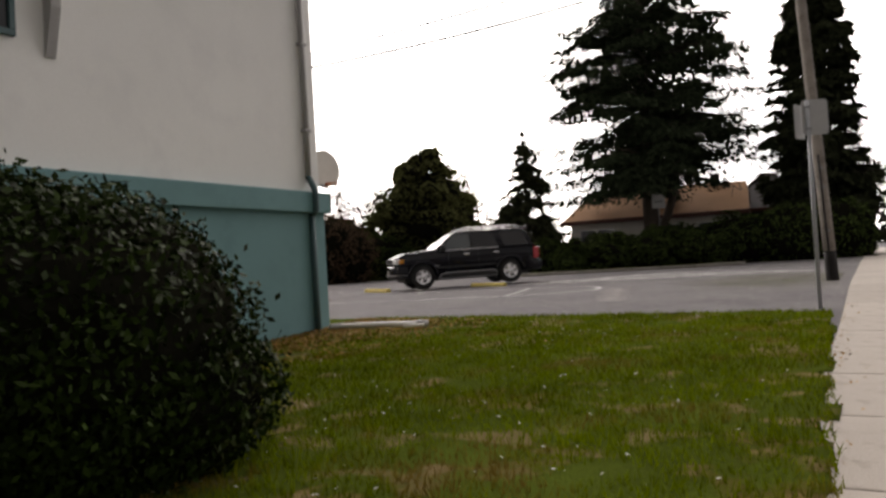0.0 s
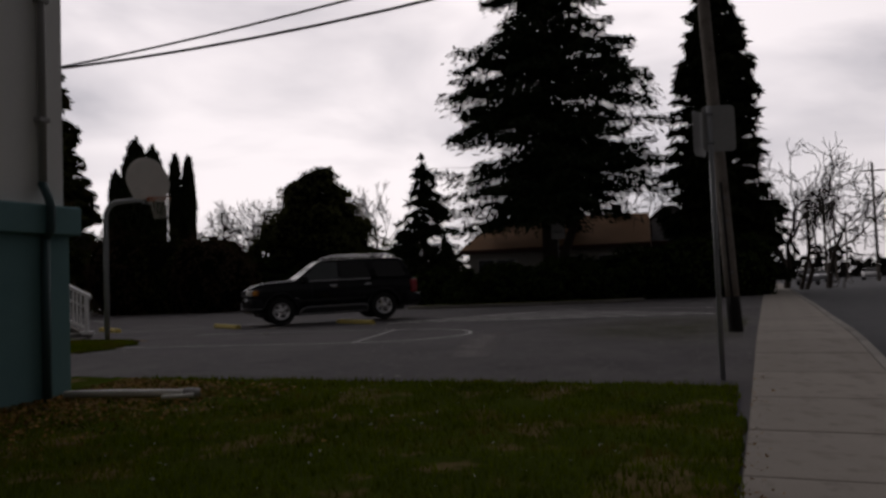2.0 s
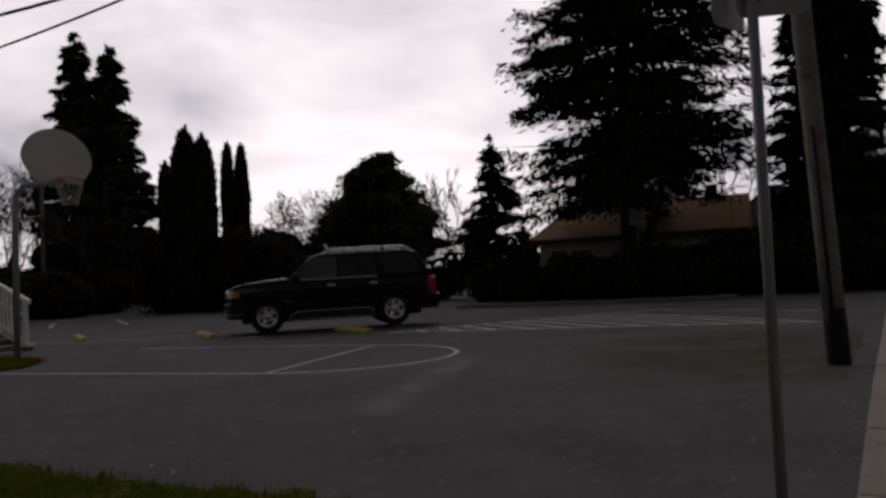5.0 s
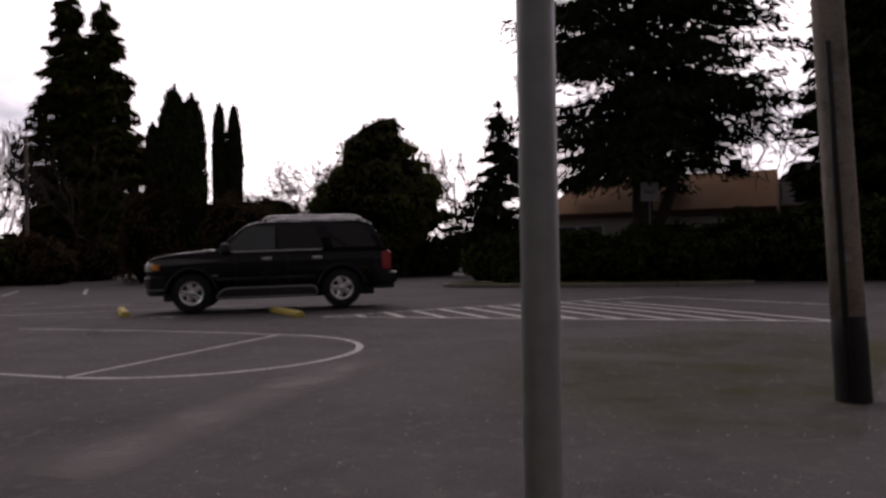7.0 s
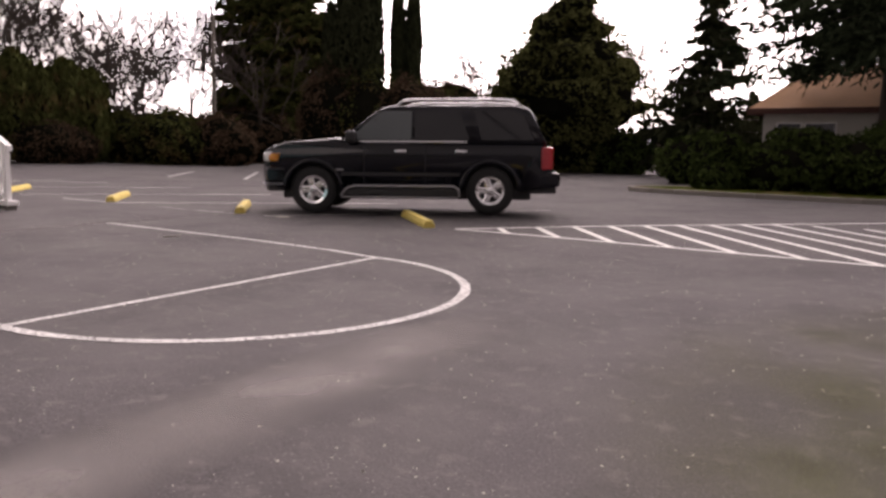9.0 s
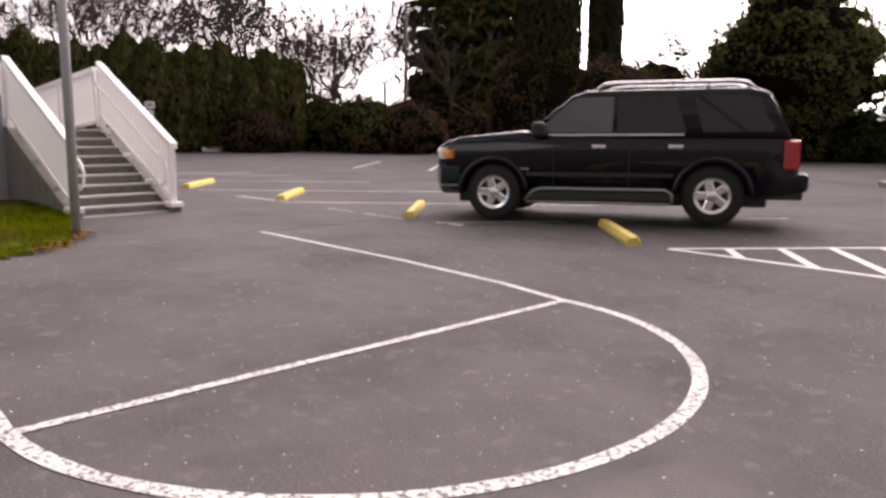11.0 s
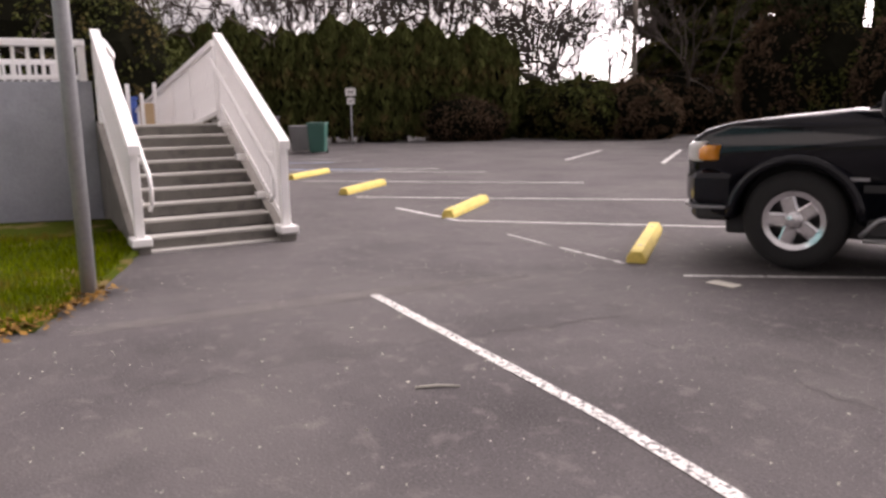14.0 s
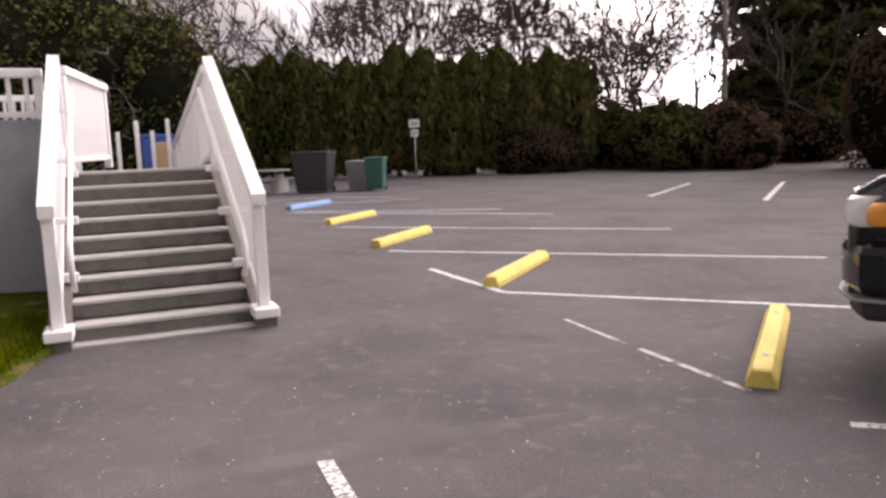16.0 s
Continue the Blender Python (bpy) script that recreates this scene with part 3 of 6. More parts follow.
ARC_C, ARC_R = np.array((1.73, 19.95)), 2.0
arc = [ARC_C + ARC_R * np.array((0.975 * math.sin(a), math.cos(a))) for a in np.linspace(0, math.pi, 40)]
KEY_END = np.array((-3.33, 22.26))
stripe("court_line", [KEY_END, (-0.6, 22.22), (0.95, 22.1), arc[0]], 0.075, M_PAINT, "worn white painted edge line of the basketball key")
stripe("court_arc", arc, 0.085, M_PAINT, "worn white painted half circle of the basketball court")
stripe("court_line", [arc[0], arc[-1]], 0.07, M_PAINT, "flaked white painted free throw line", lift=0.0058)
stripe("court_line", [arc[-1], (-3.3, 18.35)], 0.075, M_PAINT, "worn white painted edge line of the basketball key")
# no-parking hatch
HA, HB, HC, HD = np.array((0.95, 24.9)), np.array((9.5, 24.75)), np.array((10.1, 28.2)), np.array((6.6, 31.2))
stripe("hatch_line", [HA, HB], 0.08, M_HATCH, "white painted edge of the striped no-parking area")
stripe("hatch_line", [HA, HD], 0.08, M_HATCH, "white painted edge of the striped no-parking area")
stripe("hatch_line", [HD, HC], 0.08, M_HATCH, "white painted edge of the striped no-parking area")
for k in range(11):
    a = HA + (HB - HA) * ((0.85 + 0.76 * k) / 8.55)
    d = np.array((-0.62, 0.785))
    n2 = np.array((HD[1] - HA[1], -(HD[0] - HA[0])))
    s = float(n2 @ (HA - a)) / float(n2 @ d)
    stripe("hatch_line", [a, a + d * min(s, 5.6)], 0.10, M_HATCH, "white painted diagonal stripe of the no-parking area", lift=0.0066)
# stall lines
for pts, w, mt in [([(-8.12, 24.6), (-6.45, 24.7)], 0.08, M_PAINT), ([(-6.45, 24.7), (-4.3, 26.87), (-2.6, 28.5)], 0.075, M_PAINT), ([(-9.84, 24.67), (-6.3, 28.6)], 0.08, M_PAINT),
                   ([(-13.38, 24.86), (-9.5, 29.0)], 0.08, M_PAINT), ([(-17.2, 24.7), (-12.85, 28.9)], 0.08, M_PAINT), ([(-21.3, 26.7), (-20.0, 28.2)], 0.09, M_FAINT),
                   ([(-2.6, 24.65), (-1.45, 26.2)], 0.07, M_PAINT), ([(-1.3, 26.4), (0.6, 29.0)], 0.07, M_FAINT), ([(-3.2, 24.6), (-4.2, 24.6)], 0.05, M_FAINT), ([(-4.35, 24.6), (-5.2, 24.62)], 0.04, M_FAINT),
                   ([(-15.0, 32.7), (-18.1, 36.4)], 0.12, M_PAINT), ([(-12.34, 33.6), (-16.5, 38.3)], 0.12, M_PAINT), ([(-15.3, 27.5), (-14.5, 28.6)], 0.1, M_PAINT), ([(-19.6, 27.0), (-18.7, 28.3)], 0.1, M_FAINT)]:
    stripe("stall_line", pts, w, mt, "white painted parking stall line, partly worn away")
for pts in [[(-21.8, 25.1), (-21.5, 26.5)], [(-17.4, 24.9), (-15.2, 27.4)], [(-20.4, 25.2), (-18.6, 27.4)]]:
    stripe("stall_line", pts, 0.12, M_BLUEP, "faded blue painted line of a reserved stall")


def wander(a, b, sway, step=0.12, seed=0.0):
    a, b = np.array(a, float), np.array(b, float)
    k = max(2, int(np.linalg.norm(b - a) / step))
    n2 = np.array((-(b - a)[1], (b - a)[0])) / np.linalg.norm(b - a)
    return [a + (b - a) * i / k + n2 * sway * noise.noise((i * 0.45, seed, 0)) for i in range(k + 1)]


for i, (a, b, w) in enumerate([((-2.05, 20.0), (-2.05, 22.0), 0.006), ((-2.05, 22.0), (-1.9, 23.4), 0.010), ((-1.4, 23.2), (0.6, 23.35), 0.007)]):
    stripe("asphalt_crack", wander(a, b, 0.16, 0.07, seed=i * 3.1), w, M_CRACK, "thin dark crack in the asphalt", lift=0.004)
stripe("dusty_band", [(3.9, 15.4), (3.95, 16.6), (4.07, 18.0), (4.3, 19.4), (4.5, 20.6)], 1.0, M_PALEPATCH, "pale dusty band across the asphalt", lift=0.003)
stripe("dusty_seam", [(-3.55, 20.2), (-3.45, 21.8), (-3.3, 22.6), (-3.15, 23.6)], 0.44, M_PALESEAM, "faint pale seam in the asphalt near the stairs", lift=0.003)


# ---------------------------------------------------------------- sidewalk and kerb
side = thing("sidewalk", Matrix(), "tan concrete sidewalk in worn slabs with open joints", "sidewalk", kind="structure")
bm = boxed(0.008, 1.492, 0.0, 1.34, -0.12, 0.0, 0.012)
slab_mesh = mesh_from("slab", bm, M_CONCRETE)
kerb_mesh = mesh_from("kerb_stone", boxed(0.005, 1.495, 0.0, 0.13, -0.3, 0.012, 0.02), M_KERB)
for k in range(-9, 60):
    u = k * 1.5 + 0.55
    x, y = uv(u, 0.02)
    slope = math.degrees(math.atan2(gz(*uv(u + 1.5, 0)) - gz(x, y), 1.5))
    ob = new("slab", slab_mesh)
    ob.parent = side
    ob.matrix_world = pose(x, y, gz(x, y) + 0.022 + 0.004 * noise.noise((k * 1.7, 0, 0)), 0, -slope, 90 + STREET_YAW) @ Matrix.Scale(-1, 4, (0, 1, 0))
    ob = new("kerb_stone", kerb_mesh)
    ob.parent = side
    x2, y2 = uv(u, 1.375)
    ob.matrix_world = pose(x2, y2, gz(x2, y2) + 0.015, 0, -slope, 90 + STREET_YAW) @ Matrix.Scale(-1, 4, (0, 1, 0))


# ---------------------------------------------------------------- white and teal building
def build_hall():
    cx, cy = -0.34, 12.76
    h = thing("community_building", pose(cx, cy, -0.28, 0, 0, STREET_YAW), "white stucco building with a teal painted base and ledge", "building")
    # local x towards the street, y along the wall, the corner at 0, 0
    part("lower_wall", boxed(-9, 0, -32, 0, -0.7, 2.0), M_TEAL, h, "teal painted lower wall")
    part("ledge", boxed(-9.1, 0.10, -32, 0.10, 2.0, 2.34, 0.02), M_TEAL, h, "teal painted ledge round the wall")
    part("upper_wall", boxed(-8.9, -0.04, -32, -0.04, 2.34, 6.6), M_WHITEWALL, h, "smooth white stucco upper wall")
    part("roof", boxed(-9.5, 0.5, -32.4, 0.5, 6.6, 6.85, 0.03), M_DARKROOF, h)
    bm = bmesh.new()
    tube(bm, [(0.045, -0.36, 0.02), (0.045, -0.36, 1.98)], 0.048, 10)
    pipe = part("downspout", bm, M_DARKTEAL, h, "dark teal painted downspout", True)
    bm = bmesh.new()
    tube(bm, [(0.045, -0.36, 1.96), (0.13, -0.36, 2.05), (0.14, -0.36, 2.3), (0.10, -0.36, 2.42), (0.0, -0.36, 2.6)], 0.05, 10)
    part("downspout_bend", bm, M_DARKTEAL, h, "dark teal pipe bend over the ledge", True)
    bm = bmesh.new()
    tube(bm, [(0.012, -0.36, 2.55), (0.012, -0.36, 6.58)], 0.045, 10)
    part("upper_downspout", bm, M_GREYPIPE, h, "grey painted upper downspout", True)
    for z in (3.3, 4.7):
        part("strap", boxed(-0.04, 0.062, -0.43, -0.29, z, z + 0.05, 0.005), M_GREYPIPE, h)
    # a window high on the wall, and the slanted brace beside it
    w = new("window")
    w.parent = h
    w.location = (-0.038, -5.15, 3.74)
    part("window_frame", boxed(0, 0.05, -1.2, 0, 0, 0.07, 0.008), M_DARKTEAL, w)
    part("window_frame", boxed(0, 0.05, -0.07, 0, 0.07, 1.3, 0.008), M_DARKTEAL, w)
    part("window_frame", boxed(0, 0.05, -1.2, -1.13, 0.07, 1.3, 0.008), M_DARKTEAL, w)
    part("window_frame", boxed(0, 0.05, -1.2, 0, 1.3, 1.37, 0.008), M_DARKTEAL, w)
    part("pane", boxed(0.004, 0.015, -1.13, -0.07, 0.07, 1.3), M_WINDOW, w)
    bm = prism(bmesh.new(), [(0, 0), (0.02, 0.0), (0.15, 0.55), (0.15, 1.6), (0, 1.6)], -0.06, 0.06)
    bmesh.ops.transform(bm, matrix=Matrix.Translation((-0.038, -4.74, 3.60)), verts=bm.verts)
    part("brace", bm, M_GREYPIPE, h, "grey pointed wall brace")


build_hall()

bm = bmesh.new()
tube(bm, [(0, 0, 0.05), (0.5, 0.0, 0.055), (1.0, 0, 0.052), (1.48, 0, 0.05)], 0.043, 12)
pipe_thing = thing("drain_pipe", gpose(-0.20, 12.45, -2, 0.06), "white plastic drain pipe lying on the ground by the wall", "pipe")
part("pipe", bm, M_PVC, pipe_thing, smooth=True)
bm = bmesh.new()
tube(bm, [(1.46, 0, 0.05), (1.56, 0, 0.05), (1.62, 0.03, 0.045)], [0.055, 0.055, 0.05], 12)
part("coupling", bm, M_GREYPIPE, pipe_thing, "grey pipe coupling", True)
bm = bmesh.new()
tube(bm, [(1.3, -0.22, 0.03), (1.6, -0.08, 0.035)], 0.022, 8)
part("offcut", bm, M_PVC, pipe_thing, smooth=True)


# ---------------------------------------------------------------- stairs with rails
STAIR = pose(-6.36, 21.71, 0.0, 0, 0, 181)   # local x up the stairs, y to their left
RISE, RUN, NSTEP, HALF = 0.139, 0.278, 9, 0.67


def build_stairs():
    s = thing("concrete_stairs", STAIR, "worn concrete stairs with pale nosings between white rails", "stairs")
    part("bottom_strip", boxed(-0.14, 0.02, -HALF, HALF, -0.12, 0.018, 0.006), M_NOSING, s, "pale concrete strip at the foot")
    for k in range(NSTEP):
        part("step", boxed(k * RUN, NSTEP * RUN + 0.3, -HALF, HALF, k * RISE - (0.1 if k == 0 else 0), (k + 1) * RISE - 0.004, 0.012), M_STEP, s)
        part("nosing", boxed(k * RUN - 0.015, k * RUN + 0.19, -HALF + 0.002, HALF - 0.002, (k + 1) * RISE - 0.028, (k + 1) * RISE + 0.003, 0.006), M_NOSING, s, "pale worn nosing")
    for side in (-1, 1):
        y0, y1 = (HALF, HALF + 0.16) if side > 0 else (-HALF - 0.16, -HALF)
        bm = prism(bmesh.new(), [(-0.2, -0.1), (-0.2, 0.10), (0.0, 0.13), (NSTEP * RUN, NSTEP * RISE + 0.05), (NSTEP * RUN + 0.3, NSTEP * RISE + 0.05), (NSTEP * RUN + 0.3, -0.1)], y0, y1)
        part("cheek_wall", bm, M_STEP, s, "concrete cheek wall")
    return s


build_stairs()
SLOPE = RISE / RUN


def sloped_box(bm, x0, x1, y0, y1, z0, dz):
    """A bar whose underside follows the stairs: z0 at x0, rising with the slope."""
    return prism(bm, [(x0, z0), (x1, z0 + (x1 - x0) * SLOPE), (x1, z0 + (x1 - x0) * SLOPE + dz), (x0, z0 + dz)], y0, y1)


def build_rail(side, name_label):
    y = side * (HALF + 0.08)
    r = thing("stair_railing", STAIR, name_label, "railing", "railings of the stairs")
    end = NSTEP * RUN
    part("end_post", boxed(-0.14, -0.05, y - 0.045, y + 0.045, 0.10, 1.04, 0.008), M_WHITE, r)
    part("foot", boxed(-0.24, 0.05, y - 0.10, y + 0.10, 0.08, 0.16, 0.012), M_WHITE, r, "white painted post foot")
    part("top_post", boxed(end - 0.05, end + 0.05, y - 0.05, y + 0.05, NSTEP * RISE, NSTEP * RISE + 1.02, 0.008), M_WHITE, r)
    part("top_rail", sloped_box(bmesh.new(), -0.2, end + 0.02, y - 0.055, y + 0.055, 0.98, 0.09), M_WHITE, r)
    part("bottom_rail", sloped_box(bmesh.new(), -0.05, end, y - 0.03, y + 0.03, 0.20, 0.06), M_WHITE, r)
    one = mesh_from("baluster", boxed(-0.021, 0.021, -0.021, 0.021, 0.0, 0.78, 0.004), M_WHITE)
    for k in range(24):
        x = 0.06 + k * 0.102
        b = new("baluster", one)
        b.parent = r
        b.location = (x, y, 0.25 + (x + 0.05) * SLOPE)
    # the grab rail on brackets along the stair side
    yi = side * (HALF - 0.05)
    bm = bmesh.new()
    tube(bm, [(-0.02, yi, 0.42), (-0.16, yi, 0.50), (-0.20, yi, 0.66), (-0.1, yi, 0.80), (0.1, yi, 0.88), (end - 0.05, yi, 0.83 + end * SLOPE)], 0.022, 8)
    part("grab_rail", bm, M_WHITE, r, "white round grab rail", True)
    for x in (0.25, 1.15, 2.1):
        part("bracket", boxed(x - 0.02, x + 0.02, min(y, yi), max(y, yi), 0.78 + x * SLOPE, 0.82 + x * SLOPE, 0.004), M_WHITE, r)
    for x in (0.55, 1.35, 2.15):
        part("anchor_plate", boxed(x - 0.05, x + 0.05, side * HALF - 0.06, side * HALF + 0.06, 0.05 + x * SLOPE + 0.08, 0.05 + x * SLOPE + 0.15, 0.008), M_WHITE, r)
    return r


build_rail(1, "white railing with slim balusters on the lawn side")
build_rail(-1, "white railing with slim balusters on the car park side")

DECK = NSTEP * RISE - 0.002
LAND = STAIR @ pose(NSTEP * RUN + 0.06, -HALF - 0.08, 0, 0, 0, -1.5)   # the walkway turns a little from the stairs


RAMP = LAND @ pose(0.27, 0, DECK, 0, 4.7, 0)   # beyond the landing the walkway falls as a ramp


def build_landing():
    d = thing("landing", STAIR, "raised concrete walkway at the head of the stairs with a grey wall", "landing", kind="structure")
    e = NSTEP * RUN
    deck = part("deck", boxed(0, 13, -0.08, 2 * HALF + 0.24, -1.3, 0, 0.01), M_STEP, d, "concrete ramp deck")
    deck.matrix_local = STAIR.inverted() @ RAMP
    part("grey_wall", boxed(e + 0.05, e + 0.25, HALF + 0.162, HALF + 9, -0.1, 1.80, 0.01), M_GREYWALL, d, "grey painted concrete wall")
    part("upper_deck", boxed(e + 0.25, e + 7, HALF + 0.162, HALF + 9, -0.1, 1.52), M_GREYWALL, d)
    return d


build_landing()


def level_rail(m, length, label, group, height=0.90, gap=0.102, low=0.10, second=True):
    r = thing("walkway_railing", m, label, "railing", group)
    part("top_rail", boxed(0, length, -0.07, 0.07, height, height + 0.085, 0.01), M_WHITE, r)
    part("bottom_rail", boxed(0, length, -0.03, 0.03, low, low + 0.06, 0.006), M_WHITE, r)
    posts = max(2, int(length / 1.9) + 1)
    pm = mesh_from("post", boxed(-0.045, 0.045, -0.045, 0.045, 0, height, 0.006), M_WHITE)
    for k in range(posts):
        b = new("post", pm)
        b.parent = r
        b.location = (0.05 + k * (length - 0.1) / (posts - 1), 0, 0)
    bmesh_one = mesh_from("baluster", boxed(-0.021, 0.021, -0.021, 0.021, low + 0.05, height + 0.01, 0.004), M_WHITE)
    for k in range(1, int(length / gap)):
        b = new("baluster", bmesh_one)
        b.parent = r
        b.location = (k * gap, 0, 0)
    return r


END = NSTEP * RUN
level_rail(RAMP @ pose(-0.25, 0, 0), 11.7, "long white railing with close balusters on the walkway", "railings of the walkway", 1.0)
level_rail(STAIR @ pose(NSTEP * RUN + 0.08, HALF + 0.04, DECK, 0, 0, -9), 2.4, "short white railing with close balusters beside the walkway", "railings of the walkway", 1.0)
level_rail(STAIR @ pose(END + 0.15, HALF + 0.20, 1.80, 0, 0, 90), 7.5, "white railing with spaced balusters on the grey wall", "railings of the walkway", 0.42, 0.16, 0.02)
level_rail(STAIR @ pose(END + 4.2, HALF + 0.3, 1.52, 0, 0, 90), 6.0, "white railing on the far side of the upper deck", "railings of the walkway", 0.72, 0.118, 0.06)

# clutter at the head of the stairs
FALL = math.tan(radians(4.7))
for x, y, h, w in [(-13.0, 21.40, 0.82, 0.06), (-13.1, 21.68, 1.0, 0.07), (-13.0, 21.90, 0.83, 0.06), (-13.1, 22.14, 1.02, 0.06)]:
    solo("short_post", boxed(-w / 2, w / 2, -w / 2, w / 2, -0.02, h, 0.006), M_WHITE, pose(x, y, DECK + (x + 9.15) * FALL), "short white painted post on the walkway", "post", "short posts")
solo("tan_box", boxed(-0.11, 0.11, -0.12, 0.12, -0.01, 0.68, 0.01), M_CARD, pose(-13.3, 22.03, DECK - 4.15 * FALL, 0, 0, 8), "tan cardboard box standing between white posts", "box")


def build_container():
    c = thing("blue_container", pose(-19.2, 22.15, DECK - 10.05 * FALL), "blue storage container with a rimmed lid", "container")
    part("body", boxed(-0.35, 0.35, -0.33, 0.33, -0.03, 1.34, 0.03), M_BLUEBIN, c)
    part("lid", boxed(-0.38, 0.38, -0.36, 0.36, 1.34, 1.42, 0.02), M_BLUEBIN, c)


build_container()


# ---------------------------------------------------------------- the parked sport utility vehicle
def arch(cx, r, z0, steps=12):
    """Points of a wheel opening, from front to rear, over the wheel at cx."""
    a0 = math.asin(min(1, max(-1, (z0 - 0.40) / r)))
    return [(cx + r * math.cos(a), 0.40 + r * math.sin(a)) for a in np.linspace(a0, math.pi - a0, steps)]


def rounded_bumper(x0, x1, half, z0, z1, steps=14):
    """A bar across the car's nose whose ends sweep back, with softened upper and lower edges."""
    out = []
    for i in range(steps + 1):
        a = math.pi * (i / steps - 0.5)
        y = half * (abs(math.sin(a)) ** 0.55) * (1 if a > 0 else -1)
        out.append((x1 - (x1 - x0) * 0.42 * (abs(y) / half) ** 3.5, y))
    out = [(x0, -half)] + out + [(x0, half)]
    bm, rows = bmesh.new(), []
    lip = (z1 - z0) * 0.22
    for z, inset in ((z0, lip * 0.7), (z0 + lip * 0.5, 0.012), (z0 + lip, 0.0), (z1 - lip, 0.0), (z1 - lip * 0.4, 0.018), (z1, lip * 0.8)):
        rows.append([bm.verts.new((x - inset, y * (1 - inset / half), z)) for x, y in out])
    for a, b in zip(rows, rows[1:]):
        for i in range(len(out) - 1):
            bm.faces.new((a[i], a[i + 1], b[i + 1], b[i]))
        bm.faces.new((a[-1], a[0], b[0], b[-1]))
    bm.faces.new(rows[0][::-1])
    bm.faces.new(rows[-1])
    bmesh.ops.recalc_face_normals(bm, faces=bm.faces)
    return bm


def swept_lamp(sd, x_front, y_in, y_out, x_back, z0, z1):
    """A lamp glass that wraps round the nose's corner."""
    bm, rows = bmesh.new(), []
    path = []
    for i in range(9):
        t = i / 8
        path.append((x_front - (x_front - x_back) * t ** 2.6, y_in + (y_out - y_in) * (1 - (1 - t) ** 1.7)))
    for z, k in ((z0, 0.02), (z0 + 0.02, 0.0), (z1 - 0.035, 0.0), (z1, 0.035)):
        rows.append([bm.verts.new((x - k, sd * y, z)) for x, y in path] + [bm.verts.new((x - 0.08, sd * (y - 0.05), z)) for x, y in path[::-1]])
    n = len(rows[0])
    for a, b in zip(rows, rows[1:]):
        for i in range(n):
            bm.faces.new((a[i], a[(i + 1) % n], b[(i + 1) % n], b[i]))
    bm.faces.new(rows[0][::-1])
    bm.faces.new(rows[-1])
    bmesh.ops.recalc_face_normals(bm, faces=bm.faces)
    return bm


